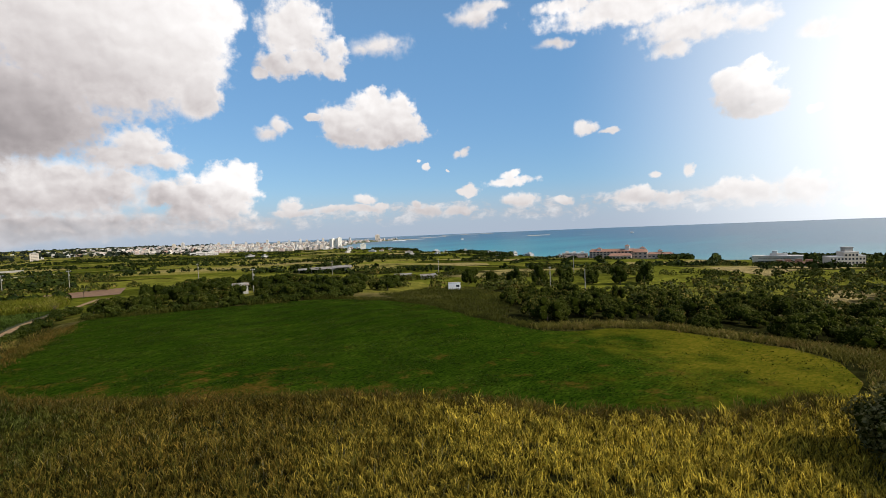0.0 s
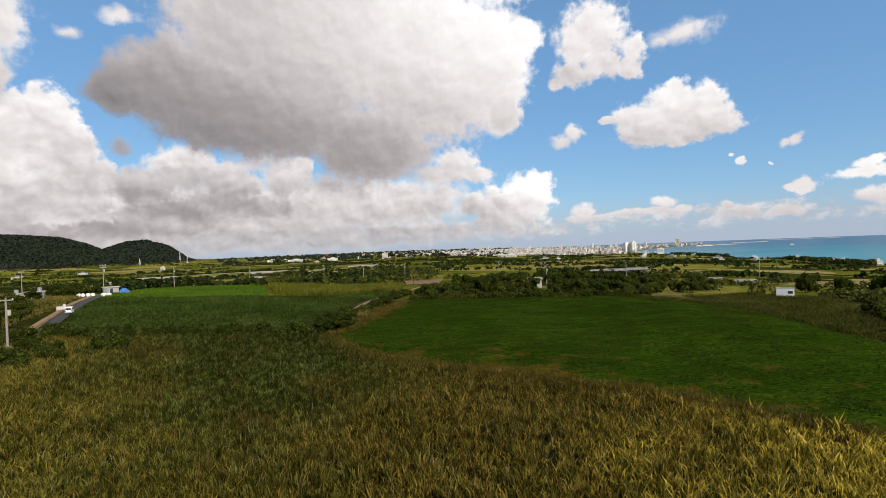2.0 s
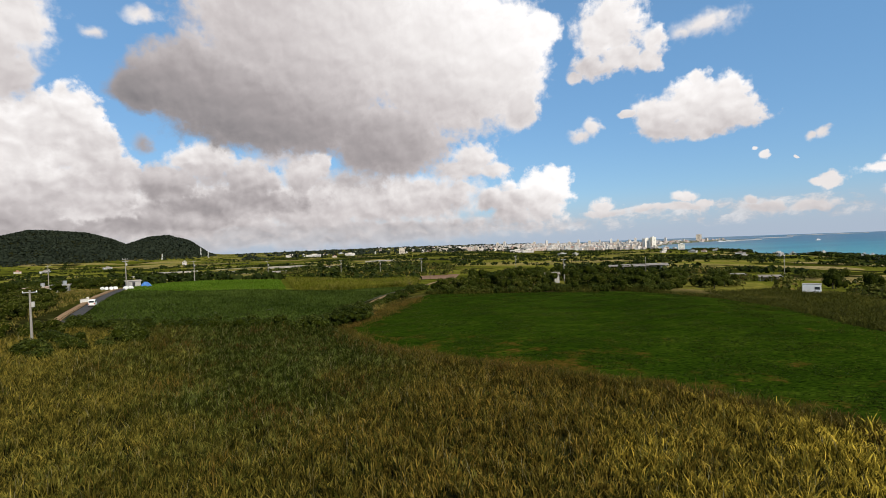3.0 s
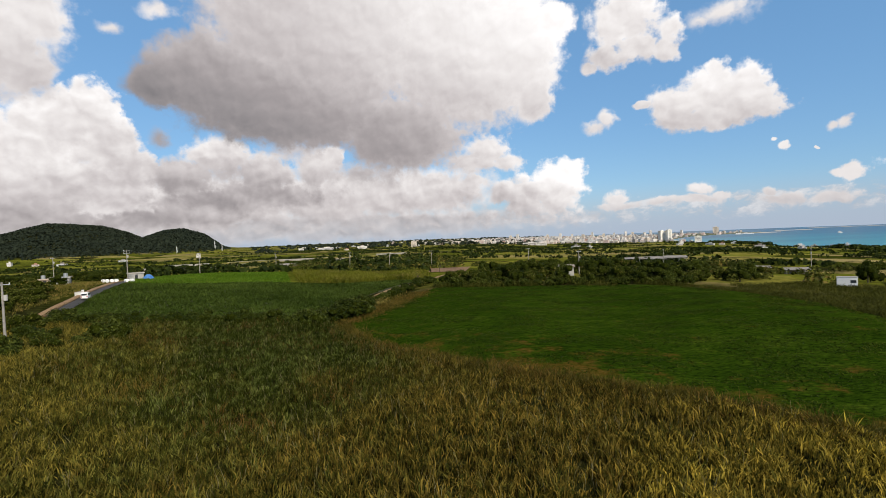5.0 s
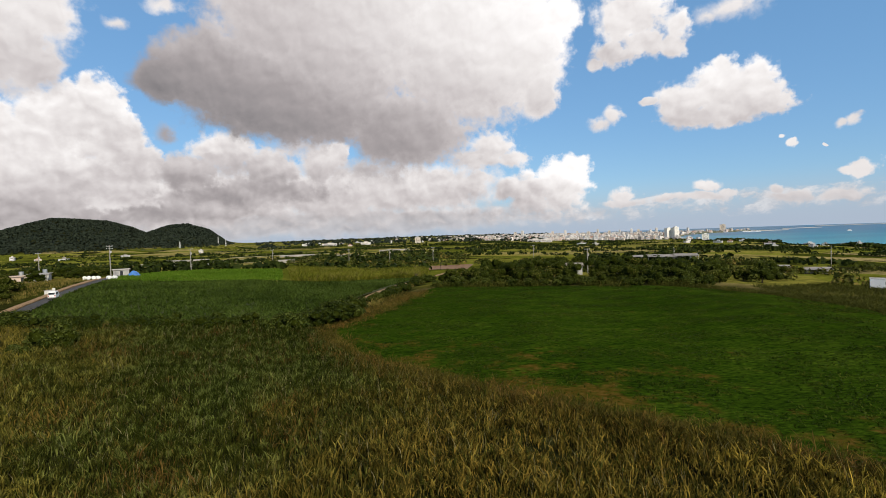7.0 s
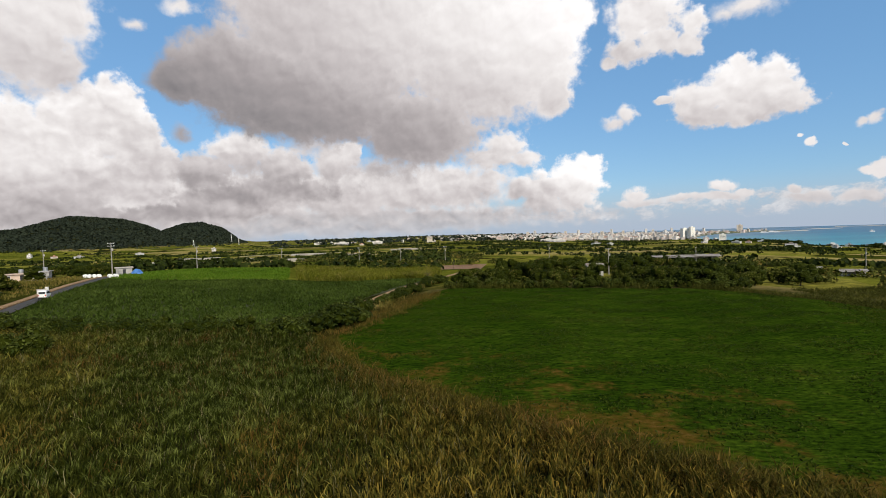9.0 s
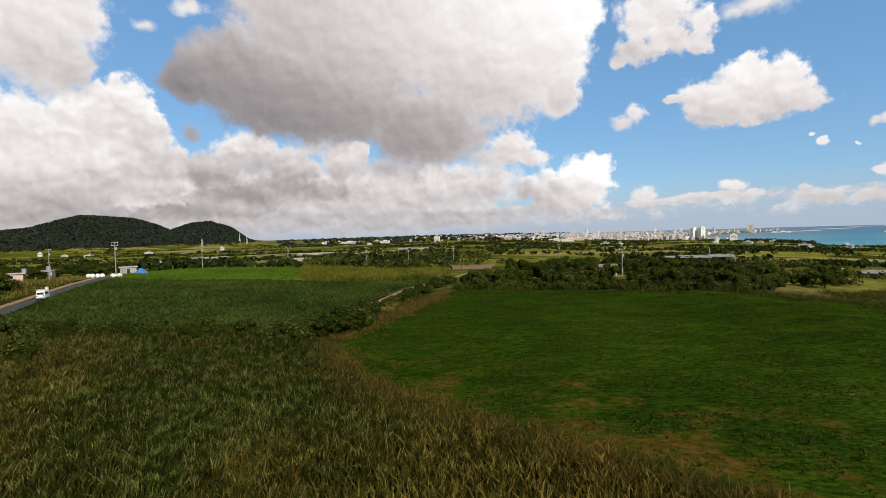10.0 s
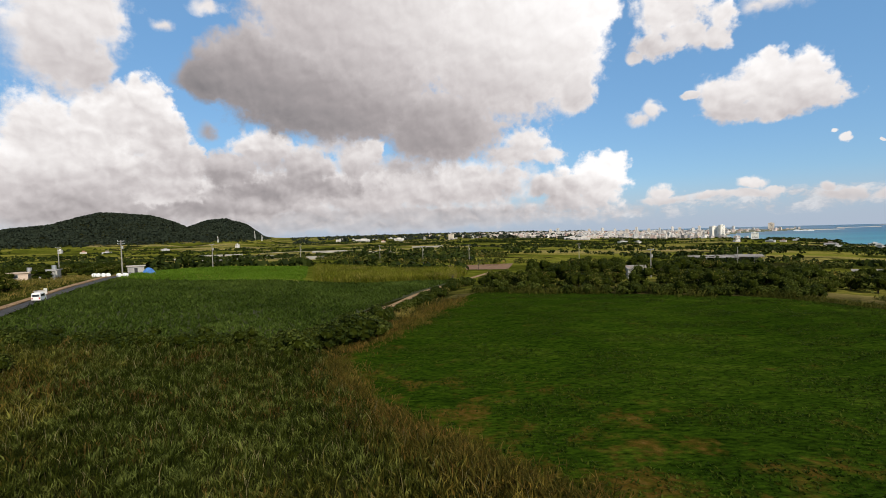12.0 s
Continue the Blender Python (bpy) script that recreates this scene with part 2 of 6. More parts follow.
def surface(name, stops, scale=1.0, rough=0.8, bump=0.0, bump_scale=None, metal=0.0, spot=None):
    """A mottled surface: a ramp over noise at two scales, in metres of the world, with fine relief."""
    m, k, b = material(name)
    at = k.make("ShaderNodeNewGeometry").outputs["Position"]
    wide = k.noise(at, scale, 4.0, 0.6)
    small = k.noise(at, scale * 9, 3.0, 0.6)
    v = k.math("ADD", k.math("MULTIPLY", wide, 0.65), k.math("MULTIPLY", small, 0.35))
    v = k.span(v, 0.32, 0.68)
    c = k.ramp(v, [(i / max(1, len(stops) - 1), s) for i, s in enumerate(stops)])
    if spot:
        c = k.mix(k.span(k.noise(at, scale * 2.3, 3.0), 0.58, 0.70, 0, 0.8, True), c, spot)
    k.put(b.inputs["Base Color"], c)
    b.inputs["Roughness"].default_value, b.inputs["Metallic"].default_value = rough, metal
    if bump:
        n = k.make("ShaderNodeBump")
        n.inputs["Strength"].default_value, n.inputs["Distance"].default_value = 0.6, bump
        k.put(n.inputs["Height"], k.noise(at, bump_scale or scale * 6, 4.0))
        k.put(b.inputs["Normal"], n.outputs[0])
    return m


def leafy(name, dark, mid, light, patch=0.08, dry=None, dry_amount=0.0, through=0.25, sunlit_yellowing=None, each=0.0, clump=0.0):
    """Leaves: colour by leaf and by broad patches of the ground, with light passing through."""
    m, k, b = material(name)
    g = k.make("ShaderNodeNewGeometry")
    at, own = g.outputs["Position"], g.outputs["Random Per Island"]
    broad = k.span(k.noise(at, patch, 4.0, 0.65), 0.32, 0.68)
    v = k.math("ADD", k.math("MULTIPLY", own, 0.6), k.math("MULTIPLY", broad, 0.4))
    # tone by clump, painting dark gaps and bright tips into the blades
    if clump:
        tufts = k.span(k.noise(at, clump, 2.0, 0.5), 0.36, 0.64)
        v = k.math("ADD", k.math("MULTIPLY", v, 0.52), k.math("MULTIPLY", tufts, 0.48))
    if each:
        v = k.math("ADD", v, k.span(k.make("ShaderNodeObjectInfo").outputs["Random"], 0, 1, -each, each))
    c = k.ramp(v, ((0.08, dark), (0.55, mid), (0.92, light)))
    if dry:
        amount = k.span(k.math("ADD", k.math("MULTIPLY", k.noise(at, patch * 1.7, 4.0, 0.6), 0.7), k.math("MULTIPLY", own, 0.3)),
                        0.62 - 0.24 * dry_amount, 0.72 - 0.16 * dry_amount, 0, 0.85, True)
        c = k.mix(amount, c, dry)
    if sunlit_yellowing:
        # the stand dries to yellow along +x, brightened to paint sun beyond cloud shade
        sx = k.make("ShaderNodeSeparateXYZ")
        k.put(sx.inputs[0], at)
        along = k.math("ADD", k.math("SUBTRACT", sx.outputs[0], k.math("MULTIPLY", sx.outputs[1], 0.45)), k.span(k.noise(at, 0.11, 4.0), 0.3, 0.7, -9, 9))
        # the same painted gaps and tips for yellowed blades
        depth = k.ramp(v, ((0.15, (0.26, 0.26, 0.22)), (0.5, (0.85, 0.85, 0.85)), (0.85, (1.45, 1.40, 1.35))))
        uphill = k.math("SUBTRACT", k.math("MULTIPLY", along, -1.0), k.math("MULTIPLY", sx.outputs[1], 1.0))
        for start, end, tone, *slope in sunlit_yellowing:
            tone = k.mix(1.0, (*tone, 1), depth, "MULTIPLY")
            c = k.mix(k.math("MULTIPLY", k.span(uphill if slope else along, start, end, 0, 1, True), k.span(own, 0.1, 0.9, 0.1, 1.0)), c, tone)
    k.put(b.inputs["Base Color"], c)
    b.inputs["Roughness"].default_value = 0.65
    b.inputs["Specular IOR Level"].default_value = 0.04
    if through:
        t = k.make("ShaderNodeBsdfTranslucent")
        k.put(t.inputs[0], c)
        mx = k.make("ShaderNodeMixShader")
        mx.inputs[0].default_value = through
        k.put(mx.inputs[1], b.outputs[0]), k.put(mx.inputs[2], t.outputs[0])
        k.put(m.node_tree.nodes["Material Output"].inputs[0], mx.outputs[0])
    return m


def country_material():
    """Open country: parcels of cane, pasture and fallow at field size, with soil and scrub between."""
    m, k, b = material("open_country")
    at = k.make("ShaderNodeNewGeometry").outputs["Position"]
    sx = k.make("ShaderNodeSeparateXYZ")
    k.put(sx.inputs[0], at)
    bend = k.vec("ADD", at, k.vec("MULTIPLY", k.vec("SUBTRACT", k.noise(at, 0.006, 2.0, 0.5, True), (0.5, 0.5, 0.5)), (90, 90, 0)))
    turn = k.make("ShaderNodeMapping")
    turn.inputs["Rotation"].default_value = (0, 0, radians(28))
    turn.inputs["Scale"].default_value = (1 / 95, 1 / 42, 0)
    k.put(turn.inputs["Vector"], bend)
    cell = k.make("ShaderNodeTexVoronoi", distance="CHEBYCHEV", voronoi_dimensions="2D")
    cell.inputs["Scale"].default_value, cell.inputs["Randomness"].default_value = 1.0, 0.55
    k.put(cell.inputs["Vector"], turn.outputs[0])
    pick = k.make("ShaderNodeSeparateXYZ")
    k.put(pick.inputs[0], cell.outputs["Color"])
    # field tones raised so that the far plain looks sunlit
    fields = k.ramp(pick.outputs[0], ((0.0, (0.034, 0.042, 0.006)), (0.3, (0.078, 0.090, 0.011)), (0.55, (0.140, 0.146, 0.020)), (0.75, (0.190, 0.175, 0.036)), (1.0, (0.290, 0.230, 0.105))))
    mott = k.span(k.noise(at, 0.09, 5.0, 0.65), 0.3, 0.7, 0.55, 1.35)
    c = k.mix(1.0, fields, k.ramp(mott, ((0.0, (0, 0, 0)), (1.0, (1, 1, 1)))), "MULTIPLY")
    scrub = k.mix(k.span(k.noise(at, 0.4, 4.0), 0.35, 0.65), (0.012, 0.012, 0.004), (0.030, 0.032, 0.009))
    c = k.mix(k.span(k.noise(at, 0.018, 4.0, 0.6), 0.57, 0.64, 0, 1, True), c, scrub)
    d = k.vec("LENGTH", k.vec("ADD", at, (0, 20, 0)))
    c = k.mix(k.span(d, 110, 175, 1, 0, True), c, scrub)
    # forest floor on the hills
    c = k.mix(k.span(sx.outputs[2], 1, 8, 0, 1, True), c, scrub)
    town = k.mix(k.span(k.noise(at, 0.05, 4.0), 0.4, 0.6), (0.10, 0.12, 0.07), (0.26, 0.25, 0.23))
    built = k.math("MULTIPLY", k.span(d, 1500, 1900, 0, 0.8, True), k.span(k.math("DIVIDE", sx.outputs[0], k.math("MAXIMUM", sx.outputs[1], 1.0)), 0.02, 0.2, 0, 1, True))
    c = k.mix(built, c, town)
    tuft = k.noise(k.vec("MULTIPLY", at, (0.5, 1.0, 1.0)), 0.45, 6.0, 0.75)
    c = k.mix(1.0, c, k.ramp(tuft, ((0.32, (0.35, 0.38, 0.35)), (0.5, (1.0, 1.0, 1.0)), (0.68, (1.6, 1.5, 1.35)))), "MULTIPLY")
    k.put(b.inputs["Base Color"], c)
    b.inputs["Roughness"].default_value, b.inputs["Specular IOR Level"].default_value = 0.95, 0.0
    n = k.make("ShaderNodeBump")
    n.inputs["Strength"].default_value, n.inputs["Distance"].default_value = 0.8, 0.5
    k.put(n.inputs["Height"], k.noise(at, 0.5, 6.0, 0.7))
    k.put(b.inputs["Normal"], n.outputs[0])
    return m


def water_material():
    """The lagoon: turquoise shallows with dark coral patches, deep blue outside the reef."""
    m, k, b = material("sea_water")
    at = k.make("ShaderNodeNewGeometry").outputs["Position"]
    sx = k.make("ShaderNodeSeparateXYZ")
    k.put(sx.inputs[0], at)
    d = k.vec("LENGTH", k.vec("MULTIPLY", k.vec("ADD", at, (0, 20, 0)), (1, 1, 0)))
    streak = k.vec("MULTIPLY", at, (0.0011, 0.0042, 0))
    turn = k.make("ShaderNodeMapping")
    turn.inputs["Rotation"].default_value = (0, 0, radians(-35))
    k.put(turn.inputs["Vector"], streak)
    patch = k.noise(turn.outputs[0], 1.0, 5.0, 0.62)
    open_sea = k.span(k.math("DIVIDE", sx.outputs[0], k.math("MAXIMUM", sx.outputs[1], 60.0)), 0.9, 2.6, 0.0, 0.34, True)
    depth = k.math("ADD", k.math("ADD", k.span(d, 700, 3600), open_sea), k.span(patch, 0.3, 0.7, -0.22, 0.22))
    c = k.ramp(depth, ((0.0, (0.04, 0.25, 0.27)), (0.28, (0.016, 0.18, 0.22)), (0.48, (0.010, 0.115, 0.17)), (0.62, (0.015, 0.082, 0.145)), (1.0, (0.022, 0.080, 0.140))))
    k.put(b.inputs["Base Color"], c)
    b.inputs["Roughness"].default_value, b.inputs["Specular IOR Level"].default_value = 0.30, 0.32
    b.inputs["IOR"].default_value = 1.33
    n = k.make("ShaderNodeBump")
    n.inputs["Strength"].default_value, n.inputs["Distance"].default_value = 0.5, 0.6
    k.put(n.inputs["Height"], k.noise(at, 0.25, 4.0, 0.6))
    k.put(b.inputs["Normal"], n.outputs[0])
    return m


def pasture_material():
    m, k, b = material("pasture_turf")
    at = k.make("ShaderNodeNewGeometry").outputs["Position"]
    streak = k.make("ShaderNodeMapping")
    streak.inputs["Rotation"].default_value = (0, 0, radians(24))
    streak.inputs["Scale"].default_value = (0.55, 1.3, 1)
    k.put(streak.inputs["Vector"], at)
    v = k.math("ADD", k.math("MULTIPLY", k.noise(streak.outputs[0], 0.35, 6.0, 0.7), 0.6), k.math("MULTIPLY", k.noise(at, 0.05, 4.0, 0.6), 0.4))
    # green kept dark, with the cloud's shade put into its colour
    green = k.ramp(k.span(v, 0.33, 0.66), ((0.0, (0.009, 0.021, 0.002)), (0.5, (0.018, 0.038, 0.003)), (1.0, (0.036, 0.060, 0.006))))
    sx = k.make("ShaderNodeSeparateXYZ")
    k.put(sx.inputs[0], at)
    # thin, dry turf along the near rim
    rim = k.math("ADD", k.math("MULTIPLY", sx.outputs[0], 0.62), k.math("MULTIPLY", sx.outputs[1], 0.78))
    fleck = k.noise(streak.outputs[0], 2.6, 5.0, 0.7)
    green = k.mix(1.0, green, k.ramp(fleck, ((0.34, (0.30, 0.30, 0.30)), (0.5, (1.0, 1.0, 1.0)), (0.66, (1.9, 1.7, 1.3)))), "MULTIPLY")
    worn = k.span(k.math("ADD", k.noise(at, 0.20, 6.0, 0.70), k.math("MULTIPLY", k.span(rim, 20, 50, 0.21, 0.0), k.span(sx.outputs[0], 14, 40, 1.0, 0.35))), 0.60, 0.76, 0, 0.8, True)
    c = k.mix(worn, green, k.ramp(k.noise(at, 1.4, 5.0, 0.7), ((0.35, (0.028, 0.034, 0.004)), (0.52, (0.085, 0.048, 0.009)), (0.75, (0.155, 0.090, 0.026)))))
    # dry turf at the far corner, lightened to stand for sun falling there
    sunlit_ripe_zone = k.span(k.math("SUBTRACT", sx.outputs[0], k.math("MULTIPLY", sx.outputs[1], 0.8)), 30, 95, -0.26, 0.27)
    sunlit_ripe = k.span(k.math("ADD", k.noise(at, 0.09, 6.0, 0.68), sunlit_ripe_zone), 0.42, 0.80, 0, 0.9, True)
    c = k.mix(sunlit_ripe, c, k.ramp(k.noise(streak.outputs[0], 1.8, 5.0, 0.7), ((0.3, (0.060, 0.068, 0.005)), (0.55, (0.128, 0.112, 0.010)), (0.75, (0.200, 0.130, 0.022)))))
    k.put(b.inputs["Base Color"], c)
    b.inputs["Roughness"].default_value = 0.95
    b.inputs["Specular IOR Level"].default_value = 0.0
    n = k.make("ShaderNodeBump")
    n.inputs["Strength"].default_value, n.inputs["Distance"].default_value = 0.7, 0.15
    k.put(n.inputs["Height"], k.noise(streak.outputs[0], 2.5, 6.0, 0.7))
    k.put(b.inputs["Normal"], n.outputs[0])
    return m


M_COUNTRY, M_WATER, M_PASTURE = country_material(), water_material(), pasture_material()
M_SOIL = surface("red_soil", ((0.10, 0.055, 0.030), (0.19, 0.105, 0.055), (0.27, 0.17, 0.10)), 0.4, 0.95, 0.06)
M_TRACK = surface("dirt_track", ((0.15, 0.090, 0.042), (0.25, 0.155, 0.078), (0.36, 0.25, 0.145)), 0.7, 0.95, 0.04)
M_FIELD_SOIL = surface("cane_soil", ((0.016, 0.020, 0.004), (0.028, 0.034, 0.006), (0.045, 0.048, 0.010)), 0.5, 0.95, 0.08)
M_ASPHALT = surface("asphalt", ((0.032, 0.030, 0.030), (0.045, 0.043, 0.042), (0.062, 0.058, 0.054)), 0.6, 0.85, 0.01)
M_CONCRETE = surface("pale_concrete", ((0.34, 0.30, 0.26), (0.45, 0.41, 0.36), (0.52, 0.48, 0.43)), 0.9, 0.85, 0.01)
# yellow tones mix dry grass with painted sunlight, to the right and uphill
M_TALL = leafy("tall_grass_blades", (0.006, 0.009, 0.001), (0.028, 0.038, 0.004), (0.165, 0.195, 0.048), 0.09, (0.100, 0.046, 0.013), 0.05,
               sunlit_yellowing=((-27, 2, (0.185, 0.128, 0.022)), (8, 42, (0.620, 0.480, 0.060)), (4, 34, (0.230, 0.180, 0.030), 1)), clump=1.3)
M_CANE = leafy("young_cane_leaves", (0.010, 0.019, 0.002), (0.042, 0.068, 0.009), (0.105, 0.140, 0.028), 0.05)
M_BRIGHT = leafy("bright_crop_leaves", (0.050, 0.100, 0.006), (0.080, 0.148, 0.010), (0.125, 0.200, 0.020), 0.05)
M_OLD_CANE = leafy("tall_cane_leaves", (0.035, 0.045, 0.004), (0.110, 0.120, 0.010), (0.240, 0.220, 0.030), 0.06, (0.20, 0.15, 0.05), 0.2)
# tufts yellow and brighten along +x with the sunlight painted on the pasture
M_TURF = leafy("turf_tufts", (0.010, 0.020, 0.0015), (0.026, 0.044, 0.003), (0.060, 0.080, 0.008), 0.12, sunlit_yellowing=((30, 90, (0.125, 0.125, 0.010)),))
M_LEAF = leafy("dark_tree_leaves", (0.010, 0.017, 0.003), (0.031, 0.043, 0.007), (0.078, 0.092, 0.018), 0.05, through=0.12, each=0.20)
M_SCRUB = leafy("scrub_leaves", (0.018, 0.026, 0.004), (0.055, 0.064, 0.010), (0.120, 0.122, 0.028), 0.05, (0.19, 0.14, 0.035), 0.15, through=0.15, each=0.16)
M_STALK = leafy("dry_stalk", (0.10, 0.085, 0.030), (0.19, 0.165, 0.070), (0.30, 0.27, 0.14), 0.1)
M_REED = leafy("reed_leaves", (0.028, 0.028, 0.004), (0.080, 0.066, 0.011), (0.180, 0.130, 0.030), 0.08, (0.16, 0.085, 0.022), 0.3)
# bluish, low-contrast tones put distance haze into the leaf colour
M_FOREST = leafy("hazy_forest_leaves", (0.015, 0.021, 0.014), (0.020, 0.027, 0.017), (0.027, 0.035, 0.021), 0.006, through=0.0)
# added crown filling, its dark tone standing for shade between the leaves
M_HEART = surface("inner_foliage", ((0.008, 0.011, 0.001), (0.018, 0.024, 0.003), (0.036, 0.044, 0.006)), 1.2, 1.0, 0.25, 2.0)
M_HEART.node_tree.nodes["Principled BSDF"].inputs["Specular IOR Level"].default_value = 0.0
M_BARK = surface("bark", ((0.035, 0.028, 0.020), (0.07, 0.056, 0.042), (0.11, 0.09, 0.07)), 3.0, 0.9, 0.02)


# ---------------------------------------------------------------- mesh tools
def mesh_np(name, verts, faces, mats, smooth=False):
    """A mesh from arrays of corners and of three- or four-cornered faces."""
    verts, faces = np.asarray(verts, np.float32), np.asarray(faces, np.int32)
    me = bpy.data.meshes.new(name)
    n = faces.shape[1]
    me.vertices.add(len(verts)), me.loops.add(faces.size), me.polygons.add(len(faces))
    me.vertices.foreach_set("co", verts.ravel())
    me.loops.foreach_set("vertex_index", faces.ravel())
    me.polygons.foreach_set("loop_start", np.arange(0, faces.size, n, dtype=np.int32))
    me.polygons.foreach_set("use_smooth", np.full(len(faces), smooth))
    me.update(calc_edges=True)
    for m in mats if isinstance(mats, (list, tuple)) else [mats]:
        me.materials.append(m)
    return me


def part(name, bm, mat, parent=None, label=""):
    """Links a bmesh as one mesh object under a thing or a part."""
    me = bpy.data.meshes.new(name)
    bm.to_mesh(me)
    bm.free()
    me.materials.append(mat)
    ob = new(name, me)
    ob.parent = parent
    return tagged(ob, label)


def box(bm, x0, x1, y0, y1, z0, z1, bevel=0.0):
    made = bmesh.ops.create_cube(bm, size=1.0, matrix=Matrix.Translation(((x0 + x1) / 2, (y0 + y1) / 2, (z0 + z1) / 2)) @ Matrix.Diagonal((x1 - x0, y1 - y0, z1 - z0, 1)))
    if bevel:
        edges = list({e for v in made["verts"] for e in v.link_edges})
        bmesh.ops.bevel(bm, geom=edges, offset=bevel, segments=2, profile=0.5, affect="EDGES")
    return bm


def boxed(*dims, bevel=0.0):
    return box(bmesh.new(), *dims, bevel=bevel)


def tube(bm, a, b, r0, r1, sides=8):
    a, b = Vector(a), Vector(b)
    m = Matrix.Translation((a + b) / 2) @ (b - a).to_track_quat("Z", "Y").to_matrix().to_4x4()
    bmesh.ops.create_cone(bm, cap_ends=True, segments=sides, radius1=r0, radius2=r1, depth=(b - a).length, matrix=m)
    return bm


def smoothstep(a, b, v):
    t = np.clip((np.asarray(v, float) - a) / (b - a), 0, 1)
    return t * t * (3 - 2 * t)


def ripple(x, y, size, seed=0):
    """Soft random relief between -1 and 1, made of a few crossing waves."""
    rng = np.random.default_rng(seed)
    out = 0.0
    for _ in range(7):
        a, p, s = rng.uniform(0, 2 * math.pi), rng.uniform(0, 2 * math.pi), size * rng.uniform(0.6, 1.8)
        out = out + np.sin((np.cos(a) * x + np.sin(a) * y) * 2 * math.pi / s + p)
    return out / 7 * 1.6


# ---------------------------------------------------------------- the lie of the land
SEA = -32.0
CENTRE_Y = -20.0


def polar(x, y):
    x, y = np.asarray(x, float), np.asarray(y, float)
    return np.hypot(x, y - CENTRE_Y), np.degrees(np.arctan2(x, y - CENTRE_Y))


def front_shore(az):
    return np.interp(az, (28.4, 29.0, 32, 38.6, 48, 58, 72, 82, 110, 150, 180), (9000, 1750, 1480, 1150, 850, 730, 670, 650, 650, 900, 3000))


def shore(x, y):
    """Metres inland from the water's edge, negative at sea."""
    d, az = polar(x, y)
    outer = np.interp(az, (5, 8, 12, 20, 27, 33, 38), (9000, 6000, 4400, 3700, 3500, 3200, 3000))
    front = np.minimum(front_shore(az), outer) - d
    bay = np.interp(az, (28.0, 29, 31, 34, 38), (0, 1800, 2350, 2700, 2900))
    spit = np.minimum(np.minimum(d - bay, outer - d), (38 - az) * d * 0.0175)
    return np.maximum(front, spit) + ripple(x, y, 260, 3) * 14


def ground_z(x, y):
    d, az = polar(x, y)
    near = -0.06 * (np.clip(x, 60, 160) - 60) + 0.06 * (-20 - np.clip(x, -95, -20)) - 0.02 * (np.clip(y, 110, 300) - 110)
    near = near + 0.25 * ripple(x, y, 40, 1)
    q = d / np.minimum(front_shore(az), 1700)
    seaward = np.interp(q, (0.2, 0.5, 0.8, 1.0), (-7, -16, -25, -29.3))
    inland = np.interp(d, (250, 700, 1500, 5000), (-2, -7, -10, -11))
    t = smoothstep(0, 28, az)
    far = seaward * t + inland * (1 - t) + 0.8 * ripple(x, y, 220, 2)
    w = smoothstep(200, 480, d)
    z = near * (1 - w) + far * w
    # the two wooded hills
    crest = np.interp(az, (-75, -55, -45, -38, -35.7, -34.5, -31.6, -30.3, -28.5, -27.1, -25.1, -23.5, -21.5, -19.9, -18.5, -17),
                      (0, 8, 46, 76, 101, 113, 107, 105, 84, 58, 85, 88, 66, 22, 3, 0))
    z = z + crest * smoothstep(1150, 2050, d) * (1 + 0.05 * ripple(x, y, 160, 5))
    s = smoothstep(-25, 40, shore(x, y))
    return z * s + (SEA - 4) * (1 - s)


def gz(x, y):
    return float(ground_z(np.array([x]), np.array([y]))[0])


def drape(name, edge_a, edge_b, n, m, lift, mat):
    """A sheet between two lines on the ground, laid on it."""
    def along(edge, count):
        p = np.array(edge, float)
        s = np.r_[0, np.cumsum(np.hypot(*np.diff(p, axis=0).T))]
        u = np.linspace(0, s[-1], count)
        return np.stack([np.interp(u, s, p[:, 0]), np.interp(u, s, p[:, 1])], 1)
    a, b = along(edge_a, n), along(edge_b, n)
    v = np.linspace(0, 1, m)[None, :, None]
    xy = (a[:, None] * (1 - v) + b[:, None] * v).reshape(-1, 2)
    xyz = np.c_[xy, ground_z(xy[:, 0], xy[:, 1]) + lift]
    i, j = np.meshgrid(np.arange(n - 1), np.arange(m - 1), indexing="ij")
    k = (i * m + j).ravel()
    faces = np.stack([k, k + m, k + m + 1, k + 1], 1)
    me = mesh_np(name, xyz, faces, mat, True)
    up = np.array([p.normal.z for p in list(me.polygons)[:50]]).mean()
    if up < 0:
        me.flip_normals()
    return new(name, me)


